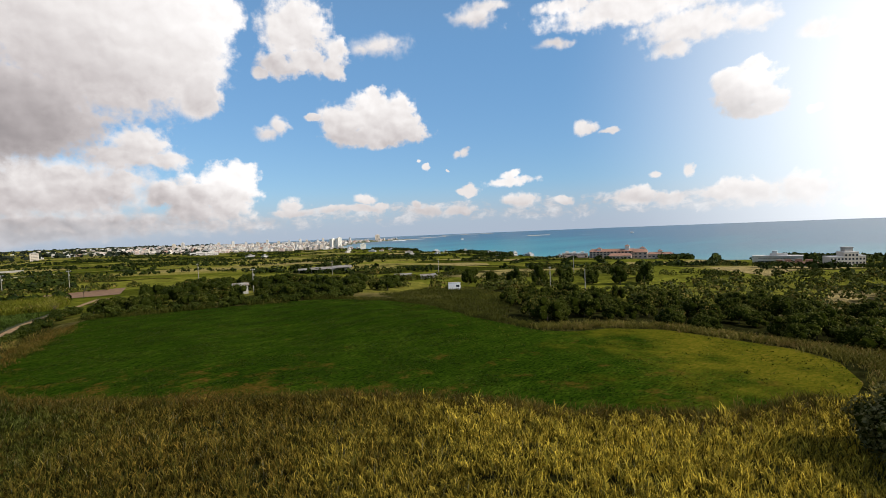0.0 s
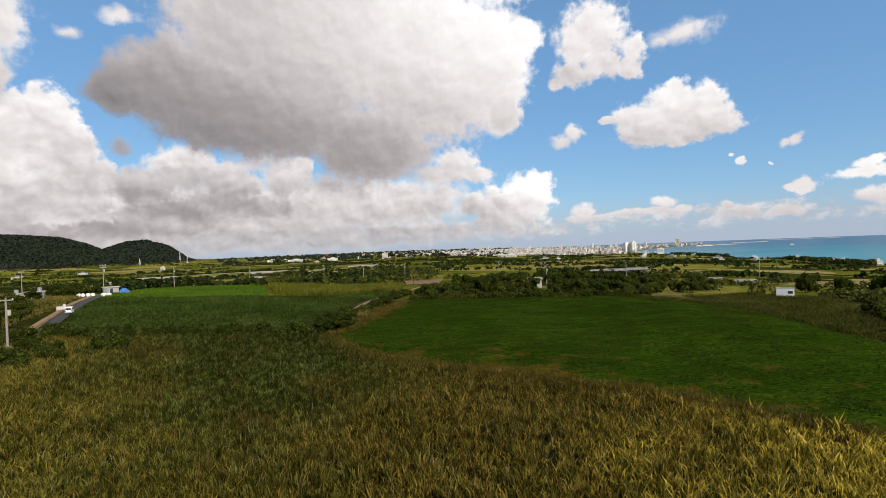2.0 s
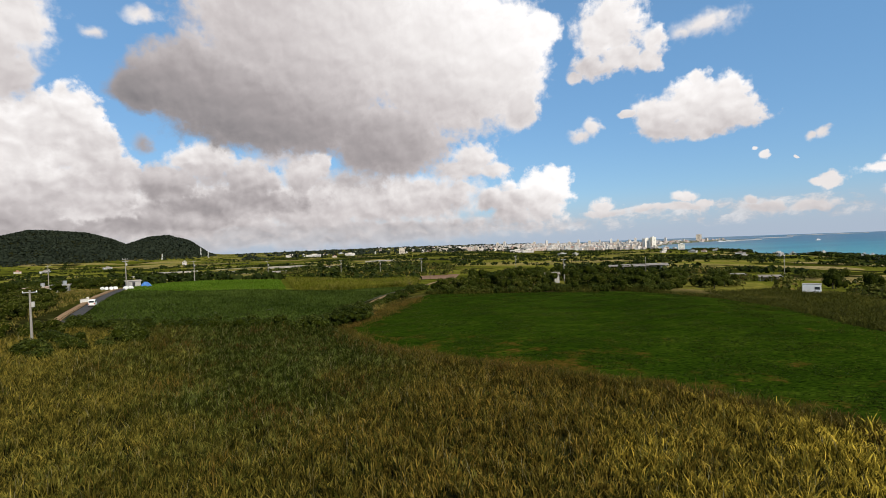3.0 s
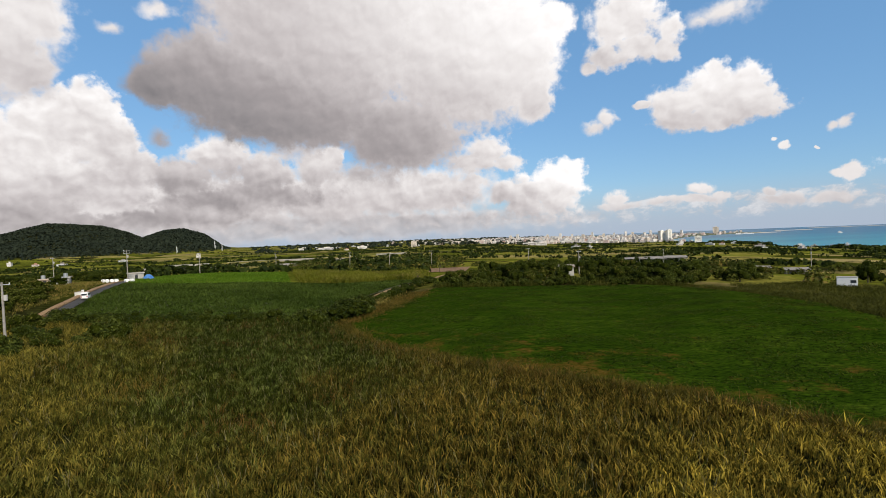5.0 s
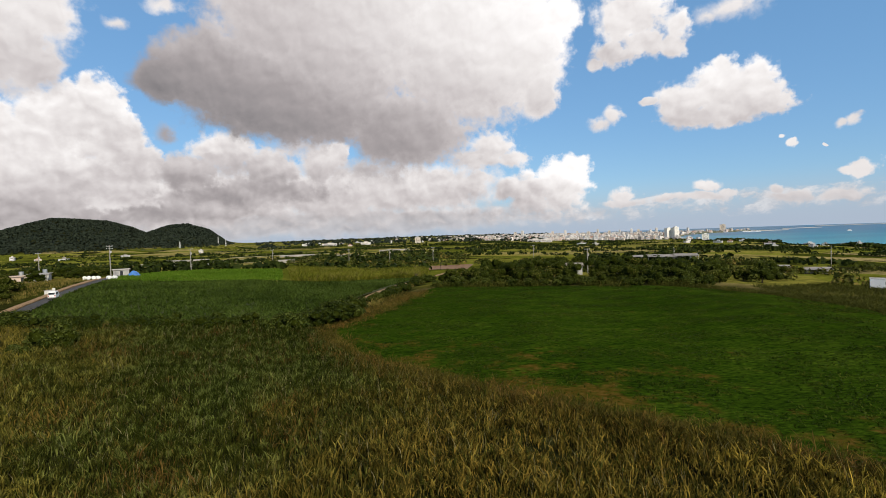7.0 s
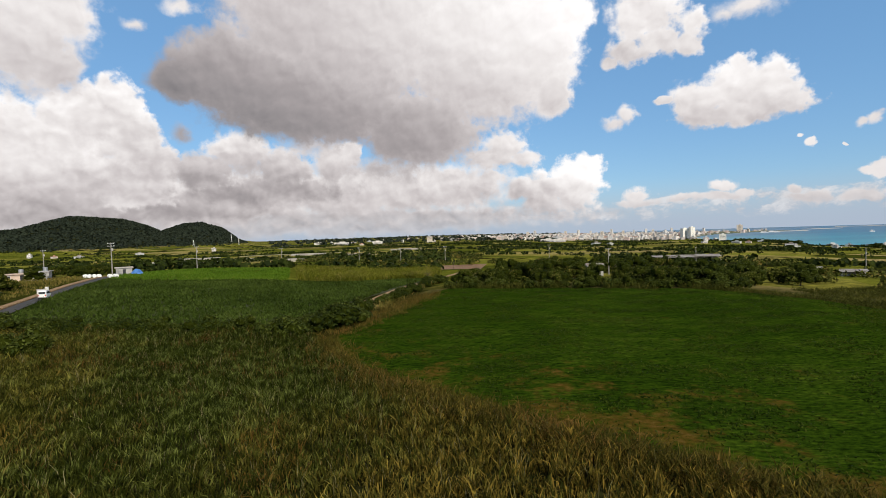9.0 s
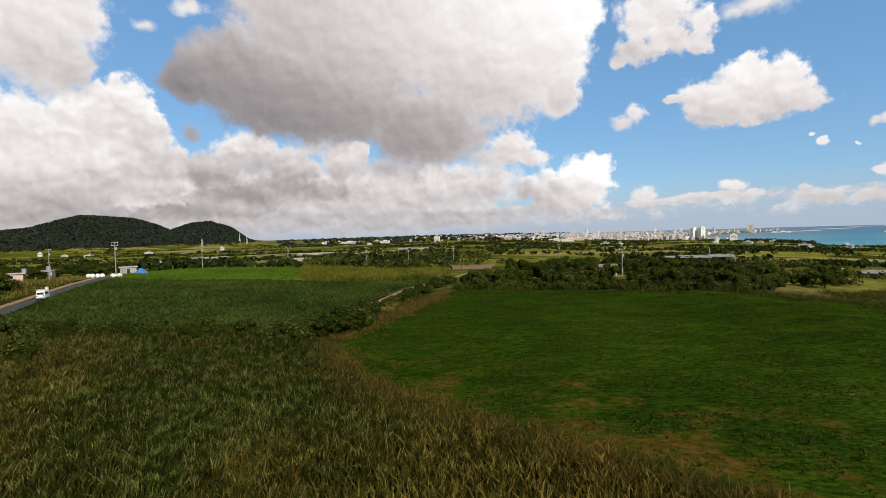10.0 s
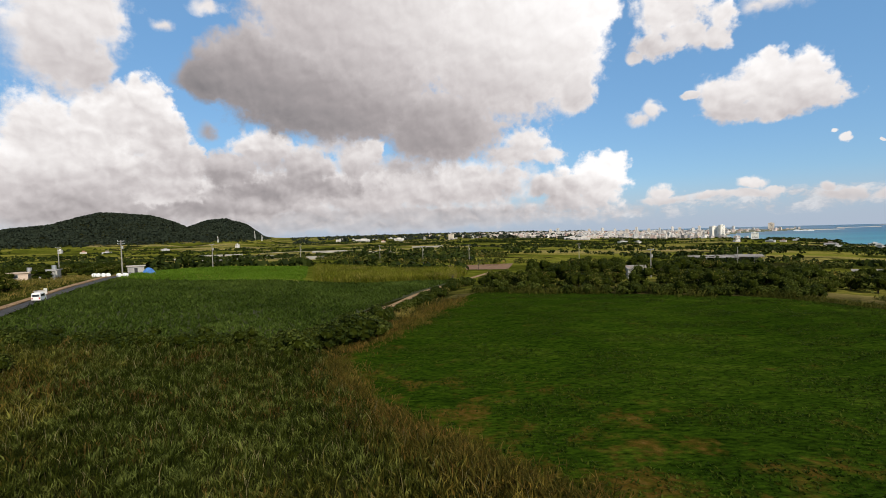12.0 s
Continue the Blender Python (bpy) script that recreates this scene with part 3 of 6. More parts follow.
def build_ground():
    az = np.r_[np.arange(-62, 112, 0.6), np.arange(112, 298, 4.0)]
    r = 3.0 * (4965 / 3.0) ** (np.arange(215) / 214)
    a, d = np.meshgrid(np.radians(az), r, indexing="ij")
    x, y = d * np.sin(a), CENTRE_Y + d * np.cos(a)
    xyz = np.stack([x, y, ground_z(x, y)], -1).reshape(-1, 3)
    n, m = len(az), len(r)
    i, j = np.meshgrid(np.arange(n), np.arange(m - 1), indexing="ij")
    k, k2 = (i * m + j).ravel(), (((i + 1) % n) * m + j).ravel()
    faces = np.stack([k, k2, k2 + 1, k + 1], 1)
    centre = len(xyz)
    xyz = np.vstack([xyz, [[0, CENTRE_Y, gz(0, CENTRE_Y)]]])
    me = mesh_np("ground", xyz, faces[:, ::-1], M_COUNTRY, True)
    bm = bmesh.new()
    bm.from_mesh(me)
    bm.verts.ensure_lookup_table()
    for q in range(n):
        bm.faces.new((bm.verts[centre], bm.verts[((q + 1) % n) * m], bm.verts[q * m]))
    bmesh.ops.recalc_face_normals(bm, faces=bm.faces)
    bm.to_mesh(me)
    bm.free()
    if me.polygons[0].normal.z < 0:
        me.flip_normals()
    tagged(new("ground", me), "rolling green farmland falling towards the sea", "ground", kind="structure")
    # the sea lies over the drowned part of the sheet
    az = np.radians(np.arange(0, 360, 1.0))
    r = np.array((300, 600, 900, 1400, 2200, 3400, 4960.0))
    a, d = np.meshgrid(az, r, indexing="ij")
    xyz = np.stack([d * np.sin(a), CENTRE_Y + d * np.cos(a), 0 * d + SEA], -1).reshape(-1, 3)
    n, m = len(az), len(r)
    i, j = np.meshgrid(np.arange(n), np.arange(m - 1), indexing="ij")
    k, k2 = (i * m + j).ravel(), (((i + 1) % n) * m + j).ravel()
    me = mesh_np("water", xyz, np.stack([k, k + 1, k2 + 1, k2], 1), M_WATER)
    if me.polygons[0].normal.z < 0:
        me.flip_normals()
    tagged(new("water", me), "turquoise lagoon turning deep blue offshore", "sea", kind="structure")


build_ground()

RIM_NEAR = ((-13, 54), (-11, 48), (-7.5, 41), (-3.5, 35), (2, 29), (8, 22.5), (14, 17), (20, 12), (26, 6), (31, -2), (35, -12), (41, -20), (49, -25.5), (56, -28))
RIM_FAR = ((-13.5, 55), (-10, 65), (-6, 77), (-2.5, 90), (2.5, 103), (9, 115), (28, 108), (48, 99), (66, 90), (76, 78), (77, 60), (70, 36), (68, 18), (71, 13), (79, 10), (85, 2), (83, -9), (81, -19), (76, -25), (66, -29), (57, -29.5))
ROAD = ((-52, 34), (-60, 52), (-67, 68), (-75, 88), (-82, 105), (-88, 120), (-93, 136), (-97, 152), (-105, 176), (-125, 205), (-160, 240))


def offset_line(line, off):
    p = np.array(line, float)
    t = np.gradient(p, axis=0)
    t /= np.linalg.norm(t, axis=1, keepdims=True)
    return [tuple(q) for q in p + off * np.stack([-t[:, 1], t[:, 0]], 1)]


tagged(drape("pasture", RIM_NEAR, RIM_FAR, 160, 60, 0.06, M_PASTURE), "close-cropped green pasture with dry patches along its rim", "pasture", kind="structure")
tagged(drape("road", offset_line(ROAD, -1.2), offset_line(ROAD, 1.1), 90, 5, 0.10, M_ASPHALT), "narrow grey asphalt farm road", "road", kind="structure")
tagged(drape("road_bank", offset_line(ROAD[1:9], 1.75), offset_line(ROAD[1:9], 2.8), 70, 4, 0.16, M_TRACK), "bare tan earth bank beside the farm road", "bank", kind="structure")
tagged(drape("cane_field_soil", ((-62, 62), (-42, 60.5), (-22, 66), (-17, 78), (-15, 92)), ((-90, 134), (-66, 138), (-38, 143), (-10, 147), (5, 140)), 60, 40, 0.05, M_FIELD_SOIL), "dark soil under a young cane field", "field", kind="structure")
tagged(drape("dirt_track", ((-15.2, 88), (-10.8, 97.5), (-4.6, 121), (4.8, 146), (11.6, 167), (16.9, 182)), ((-13.4, 88), (-9.0, 97.5), (-2.8, 121), (6.6, 146), (13.4, 167), (18.8, 182)), 60, 5, 0.08, M_TRACK), "bare dirt farm track", "track", kind="structure")
M_STUBBLE = surface("dry_stubble", ((0.26, 0.22, 0.11), (0.38, 0.33, 0.18), (0.48, 0.43, 0.28)), 0.12, 0.95, 0.05)
for near, far in ((((-152, 372), (-70, 384)), ((-156, 384), (-72, 398))), (((-330, 430), (-236, 446)), ((-334, 446), (-240, 464))), (((-66, 452), (22, 456)), ((-68, 466), (24, 472))), (((-210, 560), (-90, 575)), ((-214, 584), (-92, 600)))):
    tagged(drape("stubble_field", near, far, 24, 6, 0.30, M_STUBBLE), "pale dry stubble field on the plain", "field", kind="structure")
tagged(drape("red_earth_plot", ((1, 200), (26, 198)), ((-4, 236), (34, 238)), 30, 16, 0.07, M_SOIL), "ploughed red earth plot", "field", kind="structure")


# ---------------------------------------------------------------- grass, crops and trees
def inside(poly, x, y):
    poly = np.array(poly, float)
    hit = np.zeros(len(x), bool)
    for (ax, ay), (bx, by) in zip(poly, np.roll(poly, -1, axis=0)):
        cross = ((ay > y) != (by > y)) & (x < (bx - ax) * (y - ay) / (by - ay + 1e-12) + ax)
        hit ^= cross
    return hit


def scatter(poly, count, seed):
    rng = np.random.default_rng(seed)
    p = np.array(poly, float)
    lo, hi = p.min(0), p.max(0)
    out = np.zeros((0, 2))
    while len(out) < count:
        q = rng.uniform(lo, hi, (count, 2))
        out = np.vstack([out, q[inside(poly, q[:, 0], q[:, 1])]])
    return out[:count]


def blades(name, roots, per, length, width, spread, lean, mat, seed, lift=0.0, droop=0.35, uneven=0.0):
    """Bent, pointed blades standing in tufts on the ground: two faces each."""
    rng = np.random.default_rng(seed)
    n = len(roots) * per
    root = np.repeat(roots, per, 0) + rng.normal(0, spread, (n, 2))
    tuft = rng.uniform(0.6, 1.3, len(roots))
    if uneven:
        tuft = tuft * np.clip(1 + uneven * (ripple(roots[:, 0], roots[:, 1], 2.6, 51) + 0.6 * ripple(roots[:, 0], roots[:, 1], 1.3, 52)), 0.25, 2.2)
    tall = np.repeat(tuft, per) * rng.uniform(*length, n)
    a = rng.uniform(0, 2 * math.pi, n)
    face = rng.uniform(0, math.pi, n)
    out = np.stack([np.cos(a), np.sin(a), 0 * a], 1)
    side = np.stack([np.cos(face), np.sin(face), 0 * a], 1) * (width * rng.uniform(0.6, 1.3, n))[:, None]
    base = np.c_[root, ground_z(root[:, 0], root[:, 1]) + lift - 0.05]
    l = rng.uniform(0.3, 1.0, n)[:, None] * lean
    up = np.array((0, 0, 1.0))
    mid = base + (up * 0.55 + out * l * 0.40) * tall[:, None]
    tip = base + (up * (1.0 - droop * rng.uniform(0, 1, n)[:, None]) + out * l * 1.25) * tall[:, None]
    v = np.stack([base, mid + side, tip, mid - side], 1).reshape(-1, 3)
    k = (np.arange(n) * 4)[:, None]
    f = np.concatenate([k + (0, 1, 3), k + (1, 2, 3)], 1).reshape(-1, 3)
    return new(name, mesh_np(name, v, f, mat))


FOREGROUND = (*RIM_NEAR, (62, -33), (58, -44), (38, -44), (16, -25), (2, -17), (-31, -9), (-50, 16),
              (-70, 44), (-64, 60), (-42, 59), (-24, 63), (-17, 61))


def tall_grass():
    p = scatter(FOREGROUND, 40000, 11)
    p = p[ripple(p[:, 0], p[:, 1], 1.9, 17) + 0.6 * ripple(p[:, 0], p[:, 1], 7, 18) > np.random.default_rng(4).normal(-0.75, 0.35, len(p))]
    far = np.hypot(p[:, 0] + 3, p[:, 1] + 35) > 20
    p = p[far | (np.random.default_rng(5).uniform(size=len(p)) < 0.3)]
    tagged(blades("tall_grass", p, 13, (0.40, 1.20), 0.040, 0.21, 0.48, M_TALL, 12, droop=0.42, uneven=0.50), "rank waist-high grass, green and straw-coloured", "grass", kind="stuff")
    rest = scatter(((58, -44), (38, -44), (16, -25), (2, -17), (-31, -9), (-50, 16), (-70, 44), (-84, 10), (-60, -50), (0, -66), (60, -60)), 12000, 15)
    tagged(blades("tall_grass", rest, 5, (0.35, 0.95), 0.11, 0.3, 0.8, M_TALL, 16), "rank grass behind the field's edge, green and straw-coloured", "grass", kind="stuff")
    rim = np.array(RIM_NEAR)
    s = np.linspace(0, len(rim) - 1, 3400)
    q = np.stack([np.interp(s, np.arange(len(rim)), rim[:, i]) for i in (0, 1)], 1) + np.random.default_rng(6).normal(0, 1.1, (3400, 2))
    tagged(blades("rim_grass", q, 12, (0.4, 1.2), 0.034, 0.3, 0.7, M_REED, 13), "straw-coloured tall grass along the pasture rim", "grass", kind="stuff")
    # single old seed stalks standing over the rest
    q = scatter(FOREGROUND, 2600, 19)
    tagged(blades("dry_stalks", q, 2, (1.1, 1.7), 0.014, 0.1, 0.35, M_STALK, 20, droop=0.2), "pale dry grass stalks standing over the field", "grass", kind="stuff")


def hedge_weeds():
    """Rusty weeds between the hedge bushes at the cane's near edge."""
    s = np.linspace(-66, -16, 500)
    q = np.stack([s, 60.5 + 0.004 * (s + 42) ** 2], 1) + np.random.default_rng(7).normal(0, 0.8, (500, 2))
    q = q[ripple(q[:, 0], q[:, 1], 9, 27) > -0.1]
    tagged(blades("hedge_weeds", q, 9, (0.6, 1.5), 0.05, 0.3, 0.6, M_REED, 14), "rust-brown weeds along the cane field's edge", "weeds", kind="stuff")


def pasture_tufts():
    ring = RIM_NEAR + tuple(reversed(RIM_FAR))
    p = scatter(ring, 60000, 21)
    keep = ripple(p[:, 0] * 0.6 + p[:, 1] * 0.3, p[:, 1] * 1.5, 9, 8) + np.random.default_rng(2).normal(0, 0.35, len(p)) > 0.10
    keep &= (p[:, 0] - 0.8 * p[:, 1] < 38) | (np.random.default_rng(3).uniform(size=len(p)) < 0.25)
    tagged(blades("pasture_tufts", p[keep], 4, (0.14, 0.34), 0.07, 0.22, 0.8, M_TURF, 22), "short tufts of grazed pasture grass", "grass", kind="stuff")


def crops():
    field = ((-62, 62), (-42, 60.5), (-20, 66), (-17.5, 78), (-16, 90), (-12, 98), (-5.8, 121), (3, 146), (-10, 147), (-38, 143), (-66, 138), (-90, 134), (-83, 112), (-76, 95), (-68, 76))
    p = scatter(field, 17000, 31)
    # planted in rows
    d = np.array((math.cos(radians(118)), math.sin(radians(118))))
    nrm = np.array((-d[1], d[0]))
    across = p @ nrm
    p = p + (np.round(across / 1.3) * 1.3 - across)[:, None] * nrm * 0.3
    tagged(blades("young_cane", p, 6, (0.5, 1.0), 0.085, 0.18, 0.75, M_CANE, 32), "young sugar cane planted in rows", "cane", kind="stuff")
    bright = ((-90, 135), (-66, 139), (-41, 144), (-60, 218), (-90, 208), (-104, 170))
    tagged(blades("bright_crop", scatter(bright, 7000, 33), 5, (0.4, 0.75), 0.09, 0.2, 0.7, M_BRIGHT, 34), "bright green young crop", "crop", kind="stuff")
    old = ((-38, 145), (-10, 148), (2, 149), (8, 167), (7, 190), (-56, 216))
    tagged(blades("tall_cane", scatter(old, 8000, 35), 6, (1.5, 2.7), 0.09, 0.3, 0.5, M_OLD_CANE, 36), "full-grown sugar cane with yellowing tops", "cane", kind="stuff")


def leaf_cloud(rng, lobes, leaves, size):
    """Small leaves on the shells of a few lobes (x, y, z, radius, flatness): corners and faces."""
    w = np.array([r * r for *_, r, _ in lobes])
    pick = rng.choice(len(lobes), leaves, p=w / w.sum())
    L = np.array(lobes)[pick]
    n = rng.normal(size=(leaves, 3))
    n[:, 2] = np.abs(n[:, 2]) * rng.choice((1, 1, 1, -0.6), leaves)
    n /= np.linalg.norm(n, axis=1, keepdims=True)
    rad = L[:, 3] * rng.uniform(0.72, 1.06, leaves) * (1 + 0.16 * np.sin(n[:, 0] * 9 + L[:, 0] * 5) * np.sin(n[:, 1] * 8) * np.cos(n[:, 2] * 7))
    c = L[:, :3] + n * rad[:, None] * np.stack([np.ones(leaves), np.ones(leaves), L[:, 4]], 1)
    face = n + rng.normal(0, 0.55, (leaves, 3))
    face /= np.linalg.norm(face, axis=1, keepdims=True)
    a = np.cross(face, rng.normal(size=(leaves, 3)))
    a /= np.linalg.norm(a, axis=1, keepdims=True)
    b = np.cross(face, a)
    s = (size * rng.uniform(0.6, 1.4, leaves))[:, None]
    v = np.stack([c - a * s, c + b * s * 0.55, c + a * s * 1.1, c - b * s * 0.55], 1).reshape(-1, 3)
    f = (np.arange(leaves) * 4)[:, None] + (0, 1, 2, 3)
    return v, f


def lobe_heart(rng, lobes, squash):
    """The dense inside of a crown: lumpy round bodies within the leaves of each lobe, dark to paint the shade between
    them.
    """
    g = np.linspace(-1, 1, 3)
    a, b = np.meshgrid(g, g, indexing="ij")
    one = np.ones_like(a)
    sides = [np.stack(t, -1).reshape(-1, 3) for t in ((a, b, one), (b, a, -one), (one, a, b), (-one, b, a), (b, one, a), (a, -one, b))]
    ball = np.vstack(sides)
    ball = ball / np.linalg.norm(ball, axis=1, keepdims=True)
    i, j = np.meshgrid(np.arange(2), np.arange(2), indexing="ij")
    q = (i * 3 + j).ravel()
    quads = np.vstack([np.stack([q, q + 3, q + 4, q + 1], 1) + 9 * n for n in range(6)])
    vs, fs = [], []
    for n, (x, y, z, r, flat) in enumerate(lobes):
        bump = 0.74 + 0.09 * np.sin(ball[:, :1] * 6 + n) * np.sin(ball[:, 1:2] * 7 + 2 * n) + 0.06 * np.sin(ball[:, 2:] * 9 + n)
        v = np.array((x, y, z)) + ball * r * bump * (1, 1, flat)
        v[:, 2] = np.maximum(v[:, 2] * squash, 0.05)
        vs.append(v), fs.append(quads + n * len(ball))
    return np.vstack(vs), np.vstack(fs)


def tree(name, seed, height, spread, leaves, mat, label, category, size=0.3, trunk=True, low=False):
    """A tree or bush: a tapered, forking trunk and a crown of many leaves."""
    rng = np.random.default_rng(seed)
    root = new(name)
    tagged(root, label, category)
    lobes = [(rng.normal(0, spread * 0.34), rng.normal(0, spread * 0.34), height * rng.uniform(0.45, 0.80), spread * rng.uniform(0.28, 0.48), rng.uniform(0.7, 1.0)) for _ in range(8)]
    lobes += [(0, 0, height * 0.5, spread * 0.55, 0.85)]
    lobes += [(spread * 0.62 * math.cos(a), spread * 0.62 * math.sin(a), height * rng.uniform(0.22, 0.42), spread * 0.36, 0.9) for a in np.arange(5) * 1.26 + rng.uniform(0, 1)] if not trunk or low else []
    v, f = leaf_cloud(rng, lobes, leaves, size)
    top = v[:, 2].max()
    v[:, 2] = np.maximum(v[:, 2] * height / top, 0.05)
    crown = new("crown", mesh_np("crown", v, f, mat))
    crown.parent = root
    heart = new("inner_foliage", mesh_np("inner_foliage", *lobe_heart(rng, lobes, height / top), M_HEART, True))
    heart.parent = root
    bm = bmesh.new()
    tube(bm, (0, 0, -0.4), (0.1, 0, height * 0.4), spread * (0.06 if trunk else 0.03), spread * (0.04 if trunk else 0.02), 7)
    for lx, ly, lz, lr, _ in lobes[:5]:
        reach = 1.0 if trunk else 0.6
        tube(bm, (0.1, 0, height * 0.3), (lx * reach, ly * reach, lz * reach * height / top), spread * (0.035 if trunk else 0.018), spread * 0.010, 5)
    stem = part("trunk", bm, M_BARK, root)
    PARTS[root.name] = (("crown", crown.data), ("inner_foliage", heart.data), ("trunk", stem.data))
    return root


def twin(ob, m):
    """Another of a thing, with parts of its own on the same meshes."""
    root = new(ob.name.split(".")[0])
    root.matrix_basis = m
    for key in ("label", "category", "group"):
        if key in ob:
            root[key] = ob[key]
    for name, me in PARTS[ob.name]:
        new(name, me).parent = root
    return root


PARTS = {}


def plant(protos, places, group, seed, scale=(0.75, 1.25), sink=0.1):
    """Sets out copies of a few trees; the prototypes take the first places."""
    rng = np.random.default_rng(seed)
    for i, (x, y) in enumerate(places):
        s, turn = rng.uniform(*scale), rng.uniform(0, 360)
        m = pose(x, y, gz(x, y) - sink, 0, 0, turn)
        ob = protos[i] if i < len(protos) else twin(protos[i % len(protos)], m)
        ob.matrix_basis = m
        ob.scale = (s * rng.uniform(0.9, 1.1), s * rng.uniform(0.9, 1.1), s * rng.uniform(0.85, 1.15))
        ob["group"] = group


def spaced(poly, gap, seed, jitter=0.35):
    """Places on a loose grid inside an outline."""
    rng = np.random.default_rng(seed)
    p = np.array(poly, float)
    lo, hi = p.min(0), p.max(0)
    gx, gy = np.meshgrid(np.arange(lo[0], hi[0], gap), np.arange(lo[1], hi[1], gap))
    q = np.stack([gx.ravel(), gy.ravel()], 1) + rng.normal(0, gap * jitter, (gx.size, 2))
    return q[inside(poly, q[:, 0], q[:, 1])]


FAR_SCRUB = []


def woods():
    dark = [tree("tree", 100 + i, h, r, 1150, (M_LEAF, M_SCRUB)[i in (1, 3)], "dark broad-leaved tree with a low crown", "tree", 0.165, low=True) for i, (h, r) in enumerate(((5.2, 3.3), (4.4, 3.2), (5.8, 3.4), (3.8, 3.3)))]
    belt = ((6, 118), (26, 112), (49, 101), (66, 95), (88, 104), (96, 130), (84, 178), (52, 192), (34, 162), (14, 140))
    places = spaced(belt, 6.0, 41)
    # the old house stands in a gap of the wood
    gap = (np.hypot(places[:, 0] - 54, places[:, 1] - 138) > 7) & ~((np.abs(places[:, 0] - 49 - (places[:, 1] - 118) * 0.25) < 4) & (places[:, 1] > 108) & (places[:, 1] < 140))
    plant(dark, places[gap], "trees of the wooded belt", 42, (0.55, 1.2))
    for i, (x, y) in enumerate(spaced(((82, 104), (98, 104), (120, 120), (134, 142), (122, 168), (94, 142)), 13.0, 45)):
        twin(dark[i % 4], pose(x, y, gz(x, y) - 0.1, 0, 0, i * 83))["group"] = "trees of the wooded belt"
    light = [tree("bush", 120 + i, h, r, 850, M_SCRUB, "tangled green scrub bush", "bush", 0.14, False) for i, (h, r) in enumerate(((3.4, 2.6), (2.8, 2.4), (4.2, 2.8)))]
    scrub = ((76, 27), (78, 19), (86, 15), (92, 3), (89, -10), (88, -24), (86, -34), (110, -60), (230, -60), (228, 0), (205, 36), (172, 50), (140, 52), (112, 62), (92, 48))
    places = spaced(scrub, 6.0, 43)
    near = np.hypot(places[:, 0] - 60, places[:, 1]) < 80
    plant(light, places[near], "scrub bushes beside the pasture", 44, (0.75, 1.45))
    FAR_SCRUB.append(places[~near])
    row = [(x + dx, y + dy) for (x, y) in ((140, 112), (146, 104), (152, 97), (158, 88), (164, 79), (170, 71), (176, 62), (182, 55)) for dx, dy in ((0, 0), (4, 3))]
    for i, (x, y) in enumerate(row):
        ob = twin(dark[i % 4], pose(x, y, gz(x, y) - 0.1, 0, 0, i * 71))
        s = 0.95 + 0.25 * math.sin(i * 2.3)
        ob.scale = (s, s, s * 1.5)
        ob["group"] = "windbreak row"
    return dark, light


tall_grass()
hedge_weeds()
pasture_tufts()
crops()
DARK_TREES, BUSHES = woods()


# ---------------------------------------------------------------- far vegetation
def clumps(name, places, radius, flat, leaves, size, mat, seed):
    """Many far trees as one mass: small heaps of leaves on the ground."""
    rng = np.random.default_rng(seed)
    n = len(places)
    r = rng.uniform(*radius, n)
    z = ground_z(places[:, 0], places[:, 1])
    d = rng.normal(size=(n, leaves, 3))
    d[..., 2] = np.abs(d[..., 2])
    d /= np.linalg.norm(d, axis=2, keepdims=True)
    c = np.c_[places, z][:, None] + d * (r[:, None] * rng.uniform(0.7, 1.1, (n, leaves)))[..., None] * (1, 1, flat)
    c[..., 2] += (r * 0.25)[:, None]
    face = d + rng.normal(0, 0.5, d.shape)
    a = np.cross(face, rng.normal(size=d.shape))
    a /= np.linalg.norm(a, axis=2, keepdims=True)
    b = np.cross(face, a)
    b /= np.linalg.norm(b, axis=2, keepdims=True)
    s = (r[:, None] * size * rng.uniform(0.6, 1.3, (n, leaves)))[..., None]
    v = np.stack([c - a * s, c + b * s * 0.8, c + a * s, c - b * s * 0.8], 2).reshape(-1, 3)
    f = (np.arange(n * leaves) * 4)[:, None] + (0, 1, 2, 3)
    return new(name, mesh_np(name, v, f, mat))


def at_bearing(az, d):
    a = np.radians(az)
    return np.stack([d * np.sin(a), CENTRE_Y + d * np.cos(a)], -1)


